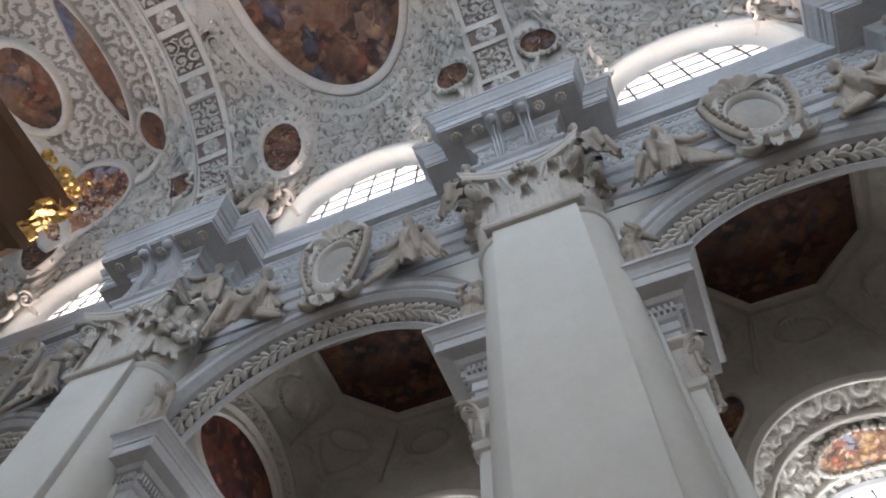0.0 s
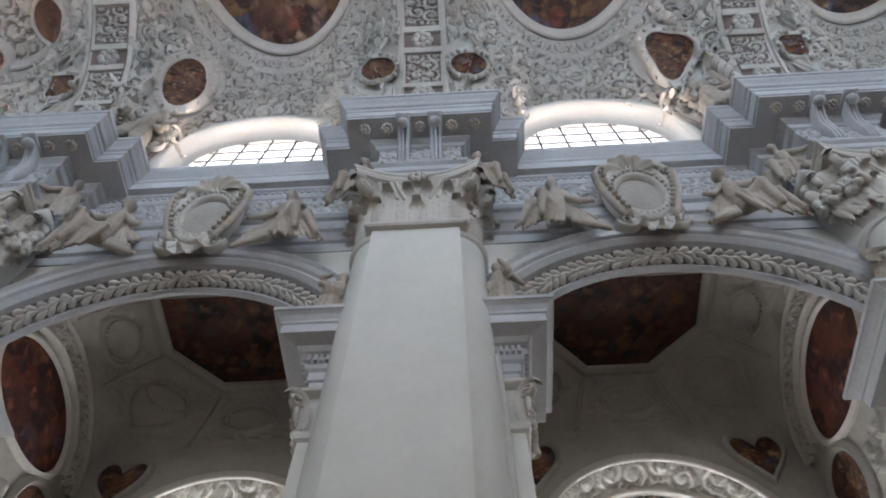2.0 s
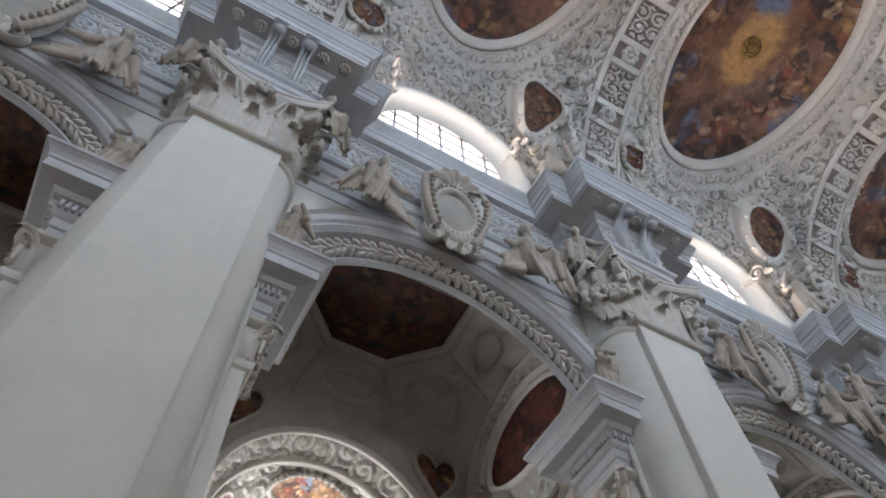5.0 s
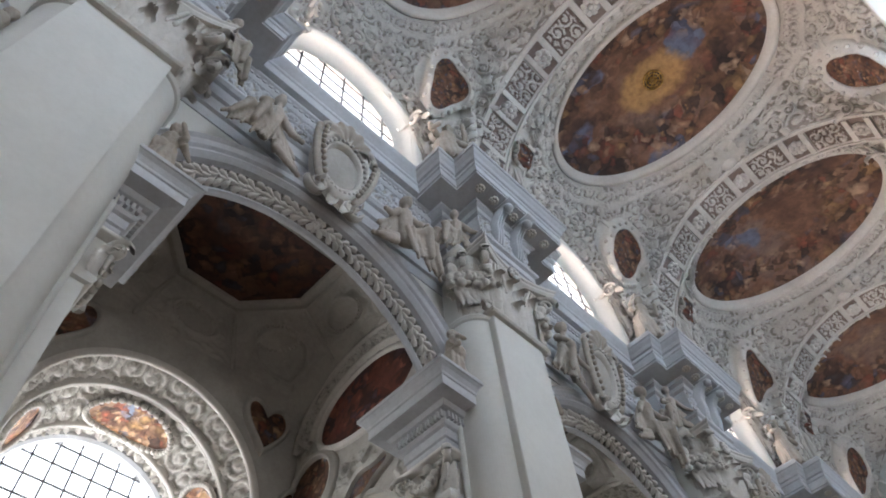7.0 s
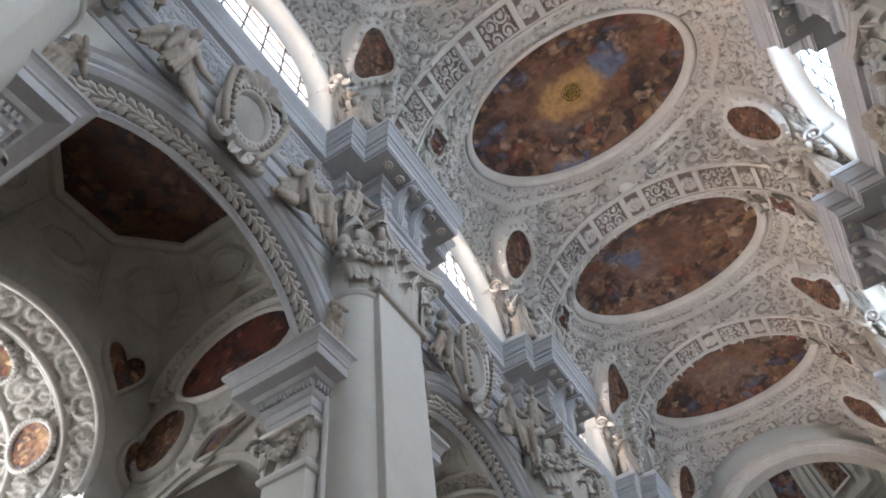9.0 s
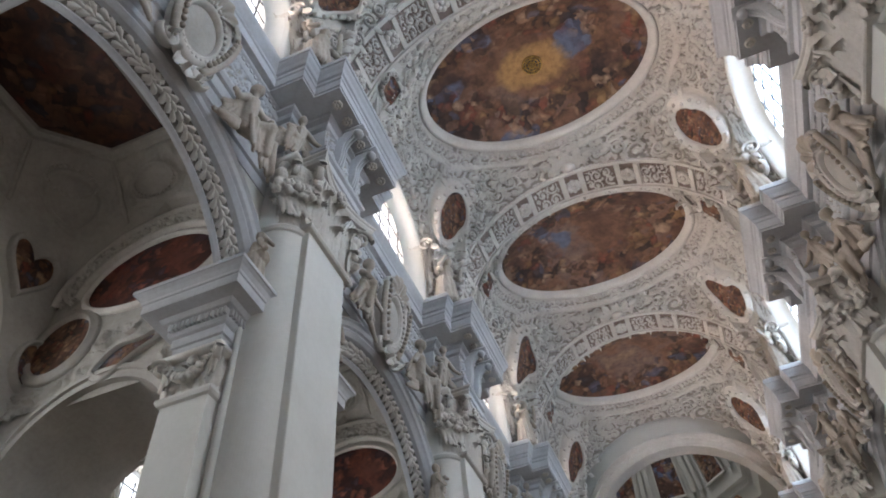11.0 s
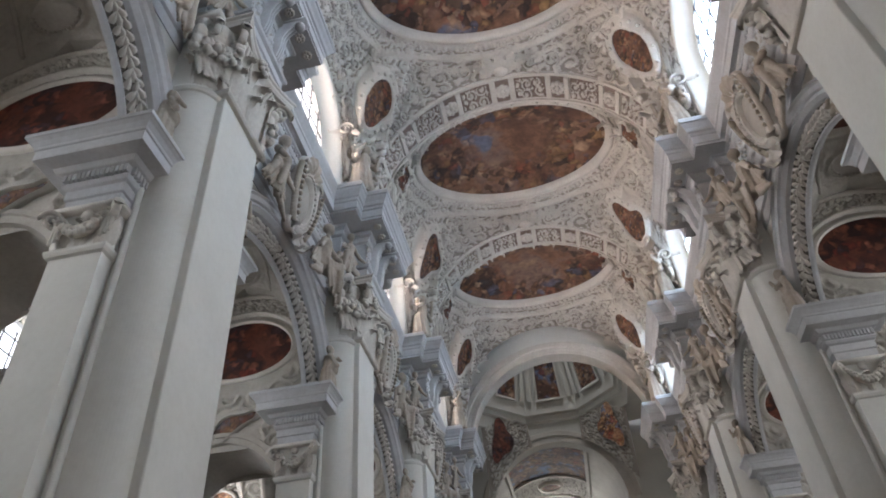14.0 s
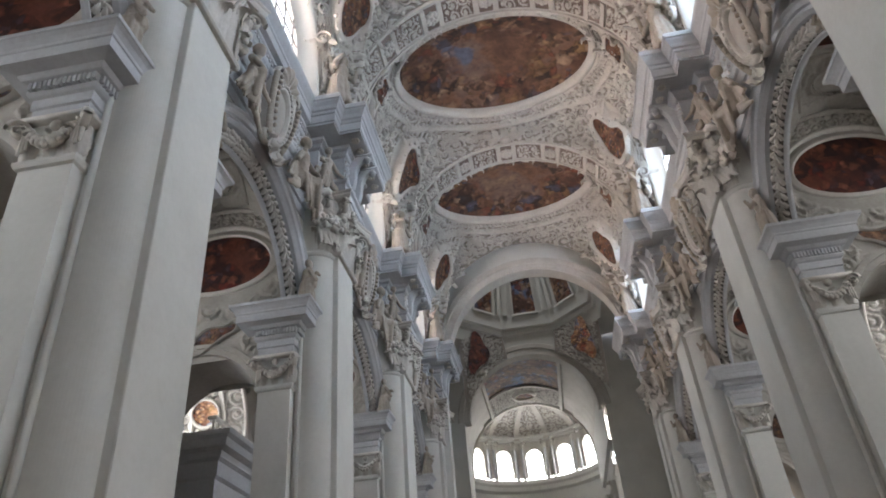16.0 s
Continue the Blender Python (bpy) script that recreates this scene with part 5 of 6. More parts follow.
# ---- floor and closing walls ----
bm = bmesh.new()
box(bm, -20, 20, -24, 82, -0.3, 0.0)
tagged(part("floor", bm, STONE), "worn pale stone church floor", "floor", kind="structure")
for x in (-1, 1):
    bm = bmesh.new()
    box(bm, x * 17.6, x * 18.0, -24, 82, 0, 9.2)
    tagged(part("wall_%s" % ("west" if x < 0 else "east"), bm, PAINT), "plain pale outer wall", "wall", kind="structure")
for x in (-1, 1):
    bm = bmesh.new()
    box(bm, x * 17.5, x * 17.55, -24, 44, 9.2, 19.2)
    tagged(part("backdrop", bm, HAZE), "bright overcast daylight outside the aisle windows", "sky", kind="structure")
bm = bmesh.new()
box(bm, -18, 18, -24.4, -24, 0, 34)
tagged(part("wall_south", bm, PAINT), "plain pale end wall", "wall", kind="structure")
bm = bmesh.new()
for s in (-1, 1):
    box(bm, s * 8.2, s * 18.0, -24, 44, 19.2, 19.5)
tagged(part("roof", bm, GREYP), "plain roof over the aisles", "roof", kind="structure")
bm = bmesh.new()
box(bm, -9, 9, -24, 44, 31.5, 31.8)
tagged(part("roof", bm, GREYP), "plain roof over the nave", "roof", kind="structure")


# added wall that shuts off the sky behind the apse
bm = bmesh.new()
box(bm, -18, 18, 79.0, 79.4, 0, 36)
tagged(part("wall_north", bm, PAINT), "plain added wall that hides the sky behind the apse", "wall", kind="structure")
bm = bmesh.new()
box(bm, -9.9, -9.8, -24, 44, 19.6, 30)
tagged(part("backdrop", bm, HAZE), "bright hazy sky outside the nave windows", "sky", kind="structure")
# side walls added to keep sun from leaking into the crossing
for x in (-1, 1):
    bm = bmesh.new()
    box(bm, x * 8.6, x * 9.0, 44.2, 57.0, 0, 26.6)
    tagged(part("wall_crossing_%s" % ("west" if x < 0 else "east"), bm, PAINT), "plain added crossing wall that keeps out stray sun", "wall", kind="structure")

# ---- crossing and apse ----
def end_arch(y, cx, cz, r, thick, mat, label):
    root = thing("choir_arch", label, "arch", "choir arches", "structure")
    bm = bmesh.new()
    n = 40
    rows = []
    for i in range(n + 1):
        a = math.pi * i / n
        c, s = math.cos(a), math.sin(a)
        rows.append([(cx + q * c, yy, cz + q * s) for yy, q in ((y, r + 1.0), (y - 0.15, r + 0.9), (y - 0.15, r + 0.55), (y - 0.05, r + 0.5), (y - 0.05, r + 0.2), (y - 0.1, r + 0.15), (y - 0.1, r), (y + thick, r), (y + thick, r + 1.0))])
    grid_mesh(bm, rows)
    part("archivolt", bm, mat, root, smooth=False)
    bm = bmesh.new()
    rows = []
    for i in range(n + 1):
        a = math.pi * i / n
        rows.append([(cx + (r + 0.6) * math.cos(a), y + 0.1, cz + (r + 0.6) * math.sin(a)), (cx + 12 * max(-1, min(1, math.cos(a) * 1.5)), y + 0.1, cz + 11 * min(1, math.sin(a) * 1.5))])
    grid_mesh(bm, rows)
    for s in (-1, 1):
        box(bm, cx + s * (r + 0.5), cx + s * 12, y + 0.1, y + thick, 0, cz)
    part("wall_panel", bm, PAINT, root)
    return root


end_arch(4 * P, 0.15, 20.6, 5.75, 1.0, STUCCO, "white stucco arch before the crossing")
end_arch(56.0, -0.8, 20.5, 5.2, 1.0, STUCCO, "white stucco arch before the apse")


def crossing_dome():
    root = thing("crossing_dome", "pale octagonal dome with painted panels", "dome", kind="structure")
    cx, cy, n = -0.3, 50.3, 8
    bm = bmesh.new()
    rows = []
    corner = [(cx + 13 * math.cos(math.pi / 8 + i * math.pi / 4), cy + 13 * math.sin(math.pi / 8 + i * math.pi / 4)) for i in range(n)]
    rows.append([(max(-9, min(9, x)), max(44.2, min(56.1, y)), 26.5) for x, y in corner])
    for r, z in ((6.4, 26.6), (6.2, 27.5), (5.9, 27.6), (5.9, 28.0), (5.6, 28.1), (5.5, 29.4), (4.9, 32.2), (3.6, 34.6), (2.7, 35.5), (2.7, 37.9), (1.2, 38.7), (0.02, 38.9)):
        rows.append([(cx + r * math.cos(math.pi / 8 + i * math.pi / 4), cy + r * math.sin(math.pi / 8 + i * math.pi / 4), z) for i in range(n)])
    grid_mesh(bm, rows, close_v=True)
    part("dome_shell", bm, PAINT, root)
    for i in range(n):
        a = math.pi / 4 * i
        d, e = Vector((math.cos(a), math.sin(a), 0)), Vector((-math.sin(a), math.cos(a), 0))
        steps = ((5.06, 29.2), (4.78, 30.5), (4.50, 31.8), (4.2, 32.8), (3.3, 34.4))
        bm = bmesh.new()
        grid_mesh(bm, [[Vector((cx, cy, z)) + d * (r * 0.98) + e * q * 0.98 * r / 5 for q in (-1, 1)] for r, z in steps])
        part("dome_painting", bm, DOMEART, root, "tall bluish figure painting")
        bm = bmesh.new()
        for q in (-1, 1):
            grid_mesh(bm, [[Vector((cx, cy, z)) + d * (r * 0.98 - k) + e * q * w * r / 5 for w, k in ((0.94, 0.0), (0.96, 0.12), (1.10, 0.12), (1.12, 0.0))] for r, z in steps])
            grid_mesh(bm, [[Vector((cx, cy, z)) + d * (r * 0.98 - k) + e * q * w * r / 5 for w, k in ((1.45, 0.0), (1.47, 0.16), (1.85, 0.16), (1.87, 0.0))] for r, z in steps])
        r, z = steps[0]
        grid_mesh(bm, [[Vector((cx, cy, zz)) + d * (r * 0.98 - k) + e * q for q in (-1.12, 1.12)] for zz, k in ((z - 0.12, 0.0), (z - 0.12, 0.14), (z + 0.05, 0.14), (z + 0.05, 0.0))])
        part("panel_frame", bm, PAINT, root)
    # pendentives with scrolls round framed paintings
    for sx in (-1, 1):
        u, v = np.meshgrid(np.linspace(0, 1, 60), np.linspace(0, 1, 60), indexing="ij")
        ax, ay = cx + sx * (2.2 + 3.6 * u), 55.75 - 2.6 * u * (1 - 0.15 * v)
        zz = 27.5 - v * (2.2 + 4.6 * u**1.5)
        h = scrolls(u * 4.4, zz, 0.62, 41.0) * np.clip(np.minimum(u, 1 - u) * 8, 0, 1)
        me = array_mesh("pendentive", ax - sx * 0.16 * h - sx * v * 0.2, ay - 0.2 * h - v * 0.3, zz, False, h, 0.3, (STUCCO, GROUND))
        part_mesh("pendentive", me, None, root, "white stucco pendentive", True)
        bm = bmesh.new()
        pts = []
        for i in range(30):
            a = 2 * math.pi * i / 30
            k = 1 + 0.22 * math.sin(3 * a)
            uu, vv = 0.68 + 0.22 * k * math.cos(a), 0.42 + 0.34 * k * math.sin(a)
            pts.append(Vector((cx + sx * (2.2 + 3.6 * uu) - sx * (0.3 + vv * 0.2), 55.75 - 2.6 * uu * (1 - 0.15 * vv) - 0.28 - vv * 0.3, 27.5 - vv * (2.2 + 4.6 * uu**1.5))))
        bm.faces.new([bm.verts.new(p) for p in pts])
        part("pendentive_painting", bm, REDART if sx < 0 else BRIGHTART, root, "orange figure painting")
    return root


crossing_dome()


def apse():
    root = thing("apse", "white stucco apse with a painted vault and tall round-headed windows", "apse", kind="structure")
    cx, cy, R, RV, n = -1.6, 70.4, 7.6, 6.2, 7

    def on(a, z, r=R):
        return Vector((cx + r * math.cos(a), cy + r * math.sin(a), z))

    # half dome with scrolls and a ring of ribs
    t, f = np.meshgrid(np.linspace(0, math.pi, 220), np.linspace(0, math.pi / 2, 70), indexing="ij")
    h = scrolls(t * 5.5, f * 5.5, 0.9, 31.0) * np.clip(f * 6, 0, 1)
    rr = R - 0.18 * h
    me = array_mesh("half_dome", cx + rr * np.cos(f) * np.cos(t), cy + rr * np.cos(f) * np.sin(t), 25.2 + (2.6 - 0.18 * h) * np.sin(f), False, h, 0.3, (STUCCO, GROUND))
    part_mesh("half_dome", me, None, root, smooth=True)
    bm = bmesh.new()
    rows = [[(cx + (RV + 0.1) * math.cos(math.pi * i / 32), yy, 21.4 + (RV - 0.4) * math.sin(math.pi * i / 32)) for yy in (56.5, 72.2)] for i in range(33)]
    grid_mesh(bm, rows)
    grid_mesh(bm, [[(cx + q * math.cos(math.pi * i / 24), 72.2, 21.4 + zq * math.sin(math.pi * i / 24)) for q, zq in ((RV - 0.1, 5.6), (RV + 4, 12))] for i in range(25)])
    part("choir_vault", bm, STUCCO, root, smooth=True)
    # painting on the choir vault and the medallion panel before it
    def on_vault(a, y, d):
        return Vector((cx + (RV + 0.1 - d) * math.cos(a), y, 21.4 + (RV - 0.4 - d) * math.sin(a)))

    bm = bmesh.new()
    grid_mesh(bm, [[on_vault(math.pi / 2 + 0.60 * (i / 12 * 2 - 1), y, 0.12) for i in range(13)] for y in (58.6, 62.0, 66.3)])
    part("vault_painting", bm, DOMEART, root, "pale greyish vault painting")
    bm = bmesh.new()
    for y0, y1, e in ((58.3, 58.6, 0.63), (66.3, 66.7, 0.63), (71.5, 72.0, 0.84)):
        grid_mesh(bm, [[on_vault(math.pi / 2 + e * (i / 12 * 2 - 1), y, d) for i in range(13)] for y, d in ((y0, 0.0), (y0, 0.3), (y1, 0.3), (y1, 0.0))])
    for q in (-1, 1):
        grid_mesh(bm, [[on_vault(math.pi / 2 + q * e, y, d) for e, d in ((0.60, 0.05), (0.60, 0.3), (0.65, 0.3), (0.65, 0.0))] for y in (58.3, 62, 67, 71.9)])
    part("vault_frame", bm, STUCCO, root)
    t, yy = np.meshgrid(np.linspace(-0.6, 0.6, 110), np.linspace(66.7, 71.5, 60), indexing="ij")
    hole = np.hypot(t * 5.8, yy - 69.1)
    h = scrolls(t * 5.8, yy, 0.8, 27.0) * np.clip((hole - 1.15) * 4, 0, 1)
    d = 0.06 + 0.2 * h
    me = array_mesh("medallion_panel", cx + (RV + 0.1 - d) * np.sin(t), yy, 21.4 + (RV - 0.4 - d) * np.cos(t), False, np.maximum(h, (hole < 1.2) * 1.0), 0.3, (STUCCO, GROUND))
    part_mesh("medallion_panel", me, None, root, "white stucco scrolls", True)
    ring = [2 * math.pi * i / 32 for i in range(32)]
    bm = bmesh.new()
    bm.faces.new([bm.verts.new(on_vault(math.pi / 2 + 0.9 * math.cos(a) / 5.8, 69.1 + 0.95 * math.sin(a), 0.2)) for a in ring])
    part("medallion_painting", bm, MEDAL, root, "small dark figure painting")
    bm = bmesh.new()
    grid_mesh(bm, [[on_vault(math.pi / 2 + 0.9 * k * math.cos(a) / 5.8, 69.1 + 0.95 * k * math.sin(a), e) for a in ring] for k, e in ((0.98, 0.15), (1.0, 0.36), (1.2, 0.40), (1.3, 0.0))], close_v=True)
    part("medallion_frame", bm, STUCCO, root, smooth=True)
    # wall between the windows, pierced by round-headed openings
    hw, sill, spring = 0.112, 21.0, 23.2
    for i in range(n):
        a = math.pi * (i + 0.5) / n
        half = math.pi / n / 2
        path = [(-hw, sill)] + [(-hw * math.cos(math.pi * j / 16), spring + 0.9 * math.sin(math.pi * j / 16)) for j in range(17)] + [(hw, sill)]
        outer = [(-half, sill)] + [(max(-half, min(half, -half * 1.5 * math.cos(math.pi * j / 16))), spring + (25.2 - spring) * min(1, 1.5 * math.sin(math.pi * j / 16))) for j in range(17)] + [(half, sill)]
        bm = bmesh.new()
        grid_mesh(bm, [[on(a + o[0], o[1], R - 0.02), on(a + p[0] * 1.2, p[1], R - 0.04), on(a + p[0] * 1.15, p[1], R - 0.16), on(a + p[0] * 1.02, p[1], R - 0.12), on(a + p[0], p[1], R + 0.35)] for p, o in zip(path, outer)])
        part("window_bay", bm, STUCCO, root)
        bm = bmesh.new()
        for q in (-1, 0, 1):
            box(bm, -0.02, 0.02, q * 0.42 - 0.015, q * 0.42 + 0.015, sill, 24.1)
        for q in range(6):
            box(bm, -0.02, 0.02, -0.9, 0.9, sill + 0.5 * q, sill + 0.5 * q + 0.03)
        bm.transform(Matrix.Translation(on(a, 0, R + 0.25)) @ Matrix.Rotation(a, 4, "Z"))
        part("window_bars", bm, IRON, root)
    for i in range(n + 1):
        a = math.pi * i / n
        for e in (-0.05, 0.05):
            bm = bmesh.new()
            capsule(bm, on(a + e, 20.8, R - 0.3), on(a + e, 24.2, R - 0.3), 0.17, 0.15)
            part("colonnette", bm, MOULD, root, smooth=True)
        bm = bmesh.new()
        for q in range(5):
            d = on(a, 0, 1.0) - on(a, 0, 0.0)
            acanthus(bm, on(a - 0.1 + 0.05 * q, 24.0, R - 0.42), -d, (0, 0, 1), 0.34, 0.6, 0.2)
        for q in (-0.09, 0.09):
            ball(bm, on(a + q, 24.7, R - 0.62), 0.22)
        part("capital", bm, STUCCO, root, "carved leaf capital", True)
        bm = bmesh.new()
        bm2 = [on(a, 25.1 + 2.5 * math.sin(g), (R - 0.25) * math.cos(g)) for g in [math.pi / 2 * j / 16 * 0.9 for j in range(17)]]
        e = Vector((-math.sin(a), math.cos(a), 0))
        inward = Vector((-math.cos(a), -math.sin(a), -0.4)) * 0.2
        grid_mesh(bm, [[p - e * 0.3, p - e * 0.26 + inward, p + e * 0.26 + inward, p + e * 0.3] for p in bm2])
        part("rib", bm, STUCCO, root)
    bm = bmesh.new()
    ring = [(cx + R * math.cos(math.pi * i / 40), cy + R * math.sin(math.pi * i / 40)) for i in range(41)]
    moulding(bm, ring, [(-0.2, 0.0), (-0.2, 19.5), (0.3, 19.7), (0.35, 20.1), (0.6, 20.3), (0.65, 20.7), (-0.2, 20.9)], caps=False)
    moulding(bm, ring, [(0.0, 24.9), (0.25, 25.0), (0.3, 25.2), (0.55, 25.3), (0.58, 25.5), (0.0, 25.6)], caps=False)
    part("lower_wall", bm, PAINT, root)
    bm = bmesh.new()
    ring2 = [(cx + (R + 0.4) * math.cos(math.pi * i / 40), cy + (R + 0.4) * math.sin(math.pi * i / 40)) for i in range(41)]
    moulding(bm, ring2, [(0.0, 20.6), (0.0, 24.8)], caps=False)
    part("glazing", bm, GLARE, root, "bright daylight in tall apse windows")
    for s in (-1, 1):
        bm = bmesh.new()
        U = [(cx + s * RV, 72.2), (cx + s * RV, 56.5)]
        if s < 0:
            U = U[::-1]
        moulding(bm, U, [(-0.4, 0), (0.0, 0.0), (0.0, 15.0), (0.12, 15.1), (0.12, 15.6), (0.02, 15.7), (0.02, 17.0), (0.3, 17.2), (0.35, 17.6), (0.55, 17.8), (0.0, 17.9), (0.0, 26.5), (-0.4, 26.5)], caps=False)
        part("choir_wall", bm, PAINT, root)
        for y in (58.0, 62.5, 67.0, 71.5):
            bm = bmesh.new()
            box(bm, cx + s * (RV - 0.25), cx + s * (RV + 0.1), y - 0.55, y + 0.55, 0.0, 15.0, 0.03)
            part("choir_pilaster", bm, PAINT, root)
            bm = bmesh.new()
            for q in range(4):
                acanthus(bm, (cx + s * (RV - 0.26), y - 0.45 + 0.3 * q, 14.0), (-s, 0, 0), (0, 0, 1), 0.34, 0.8, 0.2)
            part("choir_capital", bm, STUCCO, root, "carved leaf capital", True)
    return root


apse()
def place(name, me, label, category, group, m):
    ob = tagged(new(name, me), label, category, group)
    ob.matrix_basis = m
    return ob


def cartouche(kind):
    """A framed oval shield over the crown of an arch."""
    root = thing("cartouche", "scrolled stucco cartouche with a plain grey oval field", "cartouche", "arch cartouches")
    bm = bmesh.new()
    rows = []
    for k, d in ((0.02, 0.10), (0.6, 0.085), (1.0, 0.02)):
        rows.append([(d + 0.10, 0.55 * k * math.cos(t) * (1 + 0.1 * math.sin(t)), 0.80 * k * math.sin(t)) for t in [2 * math.pi * i / 40 for i in range(40)]])
    grid_mesh(bm, rows, close_v=True)
    part("shield_field", bm, GREYP, root, "plain grey oval field", True)
    bm = bmesh.new()
    n = 64
    rows = []
    for i in range(n):
        t = 2 * math.pi * i / n
        row = []
        for k, d in ((1.0, 0.05), (1.05, 0.24), (1.14, 0.28), (1.22, 0.20), (1.30, 0.30), (1.46, 0.34), (1.60, 0.22), (1.66, -0.05)):
            w = 1 + (0.12 * math.sin(t) - 0.05 * math.cos(2 * t) if k > 1.25 else 0.06 * math.sin(t))
            row.append((d, 0.55 * k * w * math.cos(t), 0.80 * k * w * math.sin(t)))
        rows.append(row)
    grid_mesh(bm, rows, close_u=True)
    for i in range(30):
        t = 2 * math.pi * i / 30
        ball(bm, (0.30, 0.55 * 1.26 * math.cos(t), 0.80 * 1.26 * math.sin(t)), 0.06, u=6, v=4)
    frame_part = part("shield_frame", bm, STUCCO, root, smooth=True)
    for s in (-1, 1):
        for z, r, tilt in ((1.02, 0.36, 1), (-1.22, 0.30, -1)):
            bm = bmesh.new()
            volute(bm, (0.22, s * (0.92 if abs(z) < 1 else 0.55), z), (0, s, 0), (0, 0, tilt), r, 0.14, 1.5)
            part("scroll", bm, STUCCO, frame_part, smooth=True)
        bm = bmesh.new()
        for i in range(9):
            f0, f1 = i / 9, (i + 1) / 9
            capsule(bm, (0.30, s * (0.98 - 0.45 * f0**2), 0.85 - 1.95 * f0), (0.30, s * (0.98 - 0.45 * f1**2), 0.85 - 1.95 * f1), 0.11, 0.10)
            ball(bm, (0.42, s * (0.84 - 0.40 * f0**2), 0.80 - 1.85 * f0), 0.075, u=7, v=5)
        part("strapwork", bm, STATUE, frame_part, smooth=True)
    bm = bmesh.new()
    rows = []
    for q in range(7):
        f = q / 6
        rows.append([(0.10 + 0.30 * math.sin(f * 2.4) + 0.05 * math.cos(a * 11) * f, 0.72 * f * math.cos(a) * (1 + 0.05 * math.cos(a * 22)), 0.95 + 0.85 * f * math.sin(a)) for a in [math.pi * i / 44 for i in range(45)]])
    rows[0] = [(0.12, 0.02 * math.cos(math.pi * i / 44), 0.95 + 0.02 * math.sin(math.pi * i / 44)) for i in range(45)]
    grid_mesh(bm, rows)
    part("shell_crest", bm, STATUE, root, "fan-shaped shell crest", True)
    bm = bmesh.new()
    for i in range(5):
        a = -math.pi * (i + 0.5) / 5
        d = Vector((0.3, math.cos(a), math.sin(a))).normalized()
        acanthus(bm, Vector((0.12, 0, -1.15)) + d * 0.05, (1, 0, 0), d, 0.32, 0.5, 0.16)
    part("foot_leaf", bm, STUCCO, root, smooth=True)
    return root


cart0, cart1 = cartouche(0), cartouche(1)
cart1.matrix_basis = pose(-7.30, -0.5 * P, 17.6, 0, 9, 0) @ Matrix.Diagonal((1, 0.98, 1.02, 1))
for b in range(-2, 4):
    for other in (False, True):
        yc = (b + 0.5) * P
        side = pose(0, yc, 0, 0, 0, 180 if other else 0)
        m = side @ pose(-7.30, 0, 17.6, 0, 9, 0) @ Matrix.Diagonal((1, 0.98, 1.02, 1))
        if b == 0 and not other:
            cart0.matrix_basis = m
        elif not (b == -1 and not other):
            copy_thing(cart1 if b % 2 else cart0, m)
        for s in (-1, 1):
            f = FIG[(b + 2) % 2 + (2 if s < 0 else 0)]
            place("spandrel_figure", f, "life-size seated robed stucco figure on the arch", "statue", "spandrel figures", side @ pose(-7.36, s * 2.15, 16.2, 0, 0, 0) @ Matrix.Diagonal((1.2, 0.98, 1.36, 1)))
            place("putto", CHILD, "small standing stucco child figure on the impost", "statue", "impost figures", side @ pose(-7.35, s * 3.75, 12.61, 0, 0, s * 40) @ Matrix.Diagonal((0.8, 0.8, 0.88, 1)))
for k in range(-2, 5):
    for other in (False, True):
        side = pose(0, k * P, 0, 0, 0, 180 if other else 0)
        for s in (-1, 1):
            if k == 0:
                place("cornice_figure", FIG[1 if s > 0 else 3], "reclining stucco figure beside the capital", "statue", "cornice figures", side @ pose(-6.75, s * 1.35, 17.55, 0, 0, s * 25) @ Matrix.Diagonal((1, 0.8, 1, 1)))
            else:
                place("cornice_figure", FIG[0 if s > 0 else 2], "seated stucco figure under the cornice", "statue", "cornice figures", side @ pose(-6.98, s * 1.42, 17.75, 0, 0, s * 35) @ Matrix.Diagonal((0.95, 0.85, 1.0, 1)))
                place("shield_relief", CLUSTER, "stucco shield with fruit and leaves on the column", "relief", "shield clusters", side @ pose(-6.85, s * 1.22, 16.45, 0, 0, s * 45) @ Matrix.Diagonal((0.95, 0.9, 1.0, 1)))
        s = 1 if k < 0 else -1
        if k:
            s = -s if other else s
            place("window_angel", ANGEL[k % 2], "white stucco angel standing on the cornice beside a window", "statue", "window angels", side @ pose(-6.15, s * 2.15, 20.9, 0, 0, s * 20) @ Matrix.Diagonal((1.25, 1.25, 1.25, 1)))


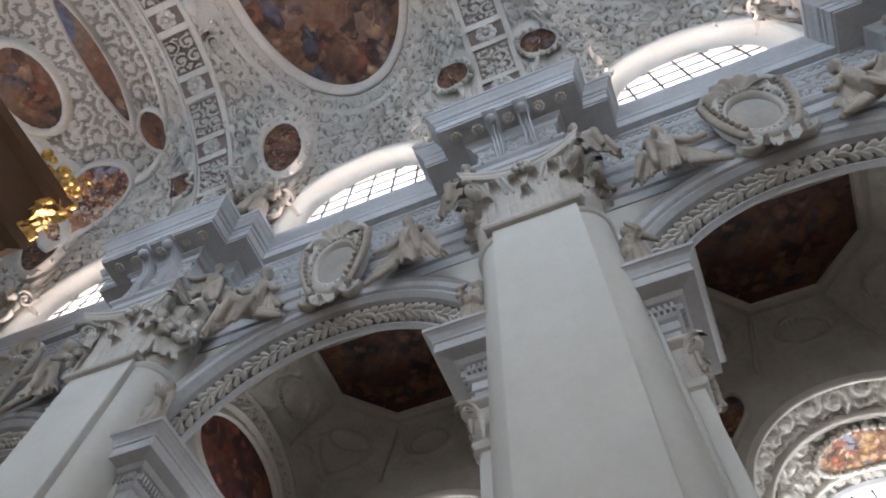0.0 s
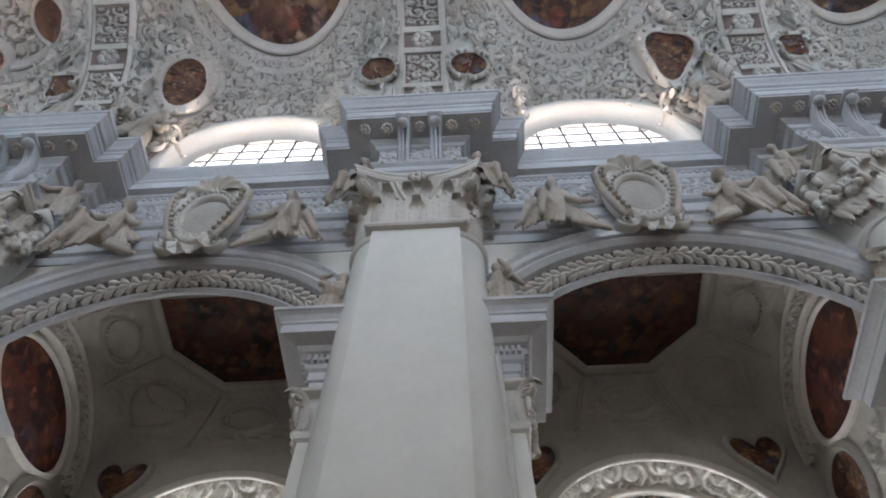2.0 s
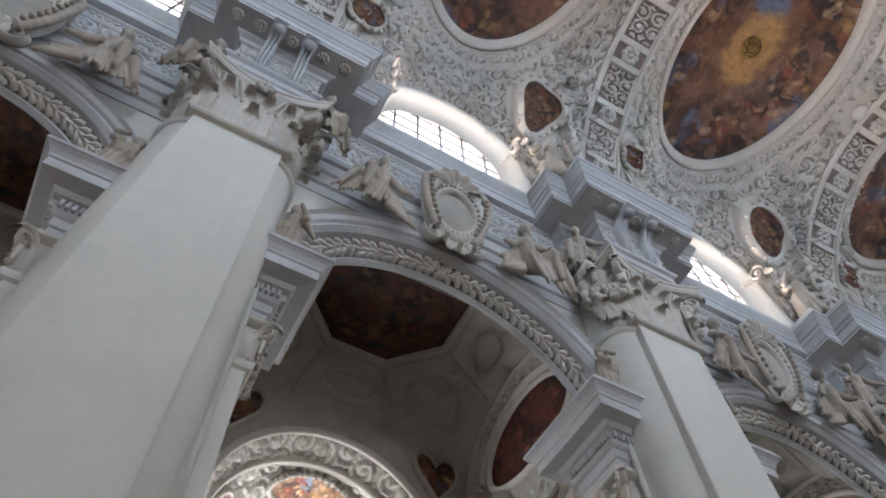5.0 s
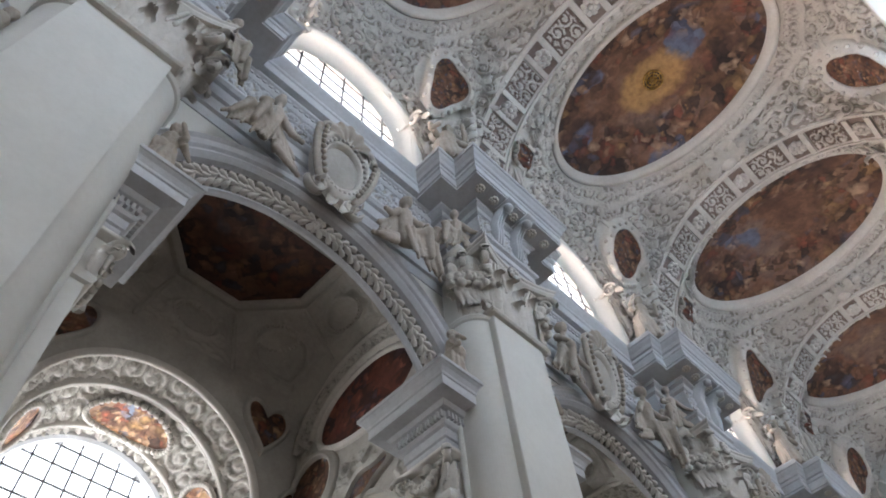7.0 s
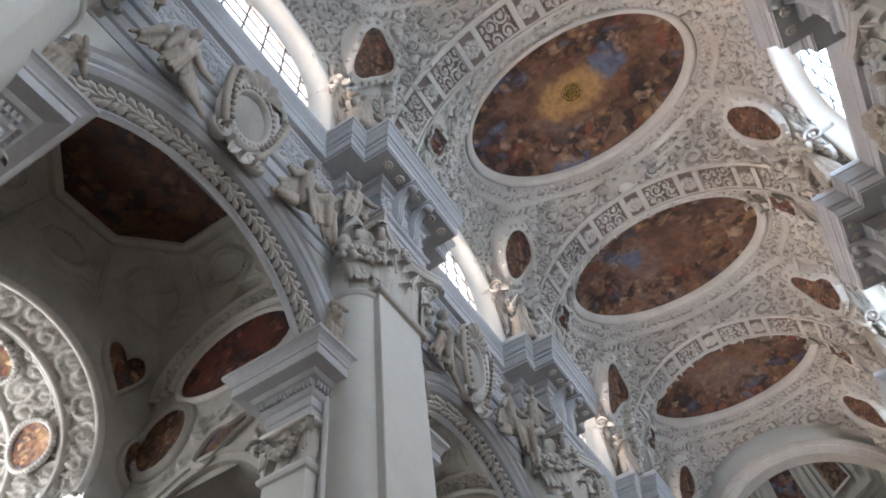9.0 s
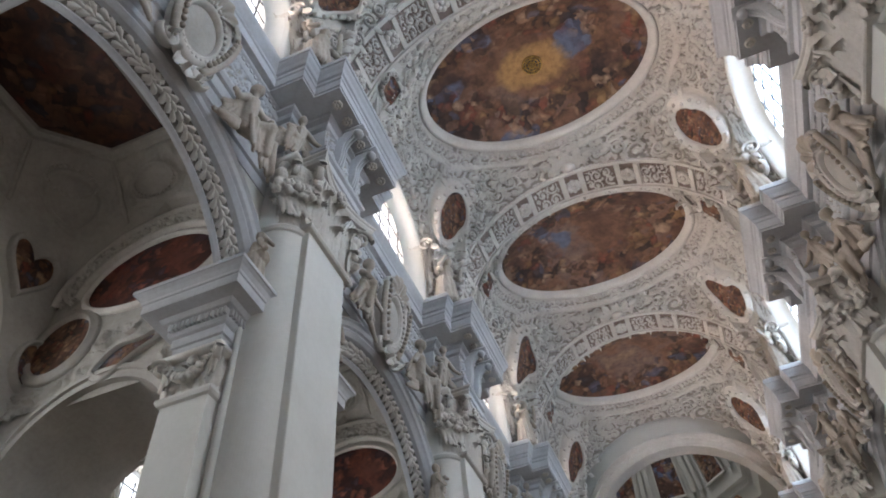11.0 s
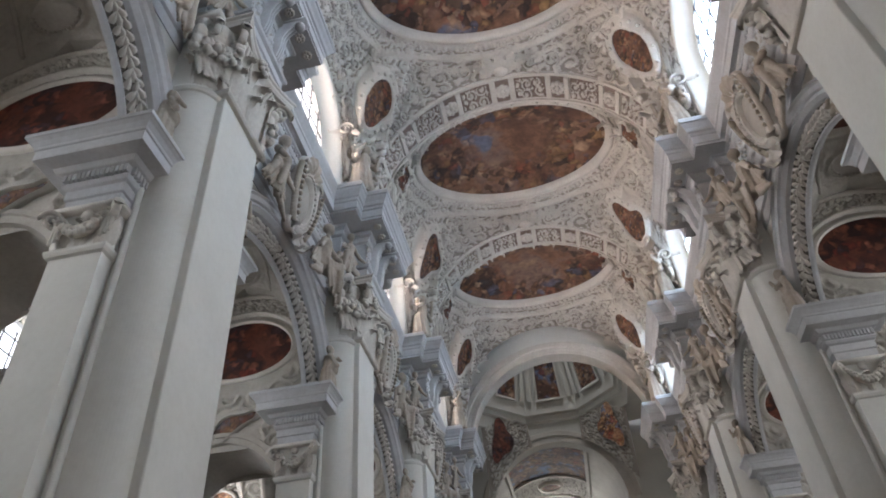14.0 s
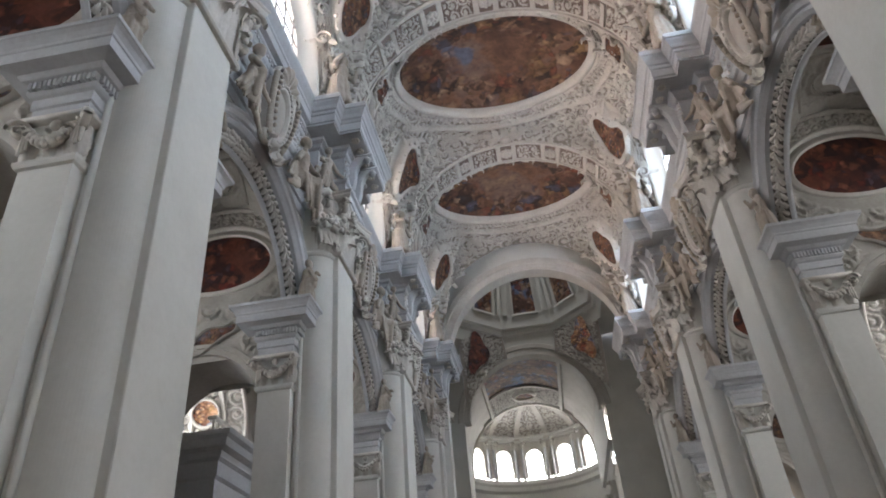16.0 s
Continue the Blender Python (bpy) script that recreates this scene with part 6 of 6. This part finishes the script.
# ---- gallery with balustrade in the north aisle, seen between the piers ----
def aisle_gallery(y):
    root = thing("side_altar", "bluish-white altar entablature with balustrade before an aisle window", "altar", "side altars")
    bm = bmesh.new()
    U = [(-13.6, y + 3.0), (-11.9, y + 3.0), (-11.9, y - 3.0), (-13.6, y - 3.0)]
    moulding(bm, U, [(0, 6.0), (0, 8.7), (0.12, 8.8), (0.12, 9.3), (0.25, 9.4), (0.3, 9.6), (0.55, 9.7), (0.6, 9.95), (0.75, 10.05), (0.78, 10.2), (-1.7, 10.22)], caps=False)
    part("entablature", bm, MOULD, root)
    bm = bmesh.new()
    for i in range(30):
        yy = y - 3.1 + 6.2 * i / 29
        box(bm, -11.80, -11.64, yy - 0.06, yy + 0.06, 9.40, 9.58)
    part("dentil_row", bm, MOULD, root)
    for s in (-1, 1):
        for x in (-12.0, -12.9):
            bm = bmesh.new()
            capsule(bm, (x, y + s * 2.4, 0), (x, y + s * 2.4, 5.6), 0.34, 0.30, 30)
            part("altar_column", bm, DARK, root, "dark marble column", True)
            bm = bmesh.new()
            for i in range(8):
                a = math.pi * i / 4
                acanthus(bm, (x + 0.3 * math.cos(a), y + s * 2.4 + 0.3 * math.sin(a), 5.6), (math.cos(a), math.sin(a), 0), (0, 0, 1), 0.3, 0.5, 0.12)
            box(bm, x - 0.45, x + 0.45, y + s * 2.4 - 0.45, y + s * 2.4 + 0.45, 6.1, 6.25, 0.02)
            part("altar_capital", bm, STUCCO, root, "carved capital", True)
    bm = bmesh.new()
    box(bm, -13.5, -13.2, y - 2.2, y + 2.2, 0.0, 6.0, 0.03)
    part("altar_wall", bm, DARK, root, "dark marble back panel")
    bm = bmesh.new()
    box(bm, -12.6, -12.3, y - 2.6, y + 2.6, 10.2, 10.32, 0.02)
    box(bm, -12.62, -12.28, y - 2.6, y + 2.6, 11.05, 11.2, 0.02)
    part("balustrade_rail", bm, STUCCO, root)
    prof = [(0.07, 10.32), (0.05, 10.4), (0.10, 10.55), (0.11, 10.65), (0.05, 10.85), (0.07, 10.95), (0.08, 11.05)]
    bme = bmesh.new()
    grid_mesh(bme, [[(r * math.cos(math.pi * i / 4), r * math.sin(math.pi * i / 4), z) for i in range(8)] for r, z in prof], close_v=True)
    first = part("baluster", bme, STUCCO, root, smooth=True)
    for i in range(16):
        ob = first if i == 0 else new("baluster", first.data)
        ob.parent = root
        ob.matrix_basis = pose(-12.45, y - 2.45 + 4.9 * i / 15, 0)
    return root


aisle_gallery(2.5 * P)
aisle_gallery(1.5 * P)


# ---- organ case front at the rear of the nave ----
def organ_ornament():
    root = thing("organ_case", "dark wooden organ case edge with gilded carved foliage", "organ")
    rng = random.Random(8)
    wood = plaster("dark_brown_wood", (0.09, 0.045, 0.02), (0.05, 0.025, 0.012), 0.45, 30, 0.1)
    bm = bmesh.new()
    moulding(bm, [(-3.9, -17.5), (-3.9, -16.0), (0.6, -16.0), (0.6, -17.5)], [(0, 0.0), (0, 20.0), (0.15, 20.1), (0.2, 20.5), (0.45, 20.7), (0.5, 21.1), (0.1, 21.2), (0.0, 23.6), (0.3, 23.8), (0.35, 24.2), (-1.2, 24.4)], caps=False)
    part("case_tower", bm, wood, root, "dark brown wooden tower")
    bm = bmesh.new()
    for i in range(46):
        z = rng.uniform(18.5, 25.4)
        c = Vector((-4.05 + rng.uniform(-0.25, 0.5), -16.0 + rng.uniform(-0.4, 0.25), z))
        d = Vector((rng.uniform(-1, 0.3), rng.uniform(0.0, 1), rng.uniform(-0.5, 0.5))).normalized()
        acanthus(bm, c, d, (rng.uniform(-0.6, 0.6), rng.uniform(-0.3, 0.3), 1), 0.32, 0.42, 0.14)
    for i in range(22):
        ball(bm, (-3.6 + rng.uniform(-0.7, 1.6), -16.2 + rng.uniform(-0.4, 0.4), rng.uniform(24.2, 25.3)), rng.uniform(0.10, 0.26))
    part("gilded_foliage", bm, GOLD, root, "gilded carved leaves", True)
    return root


organ_ornament()
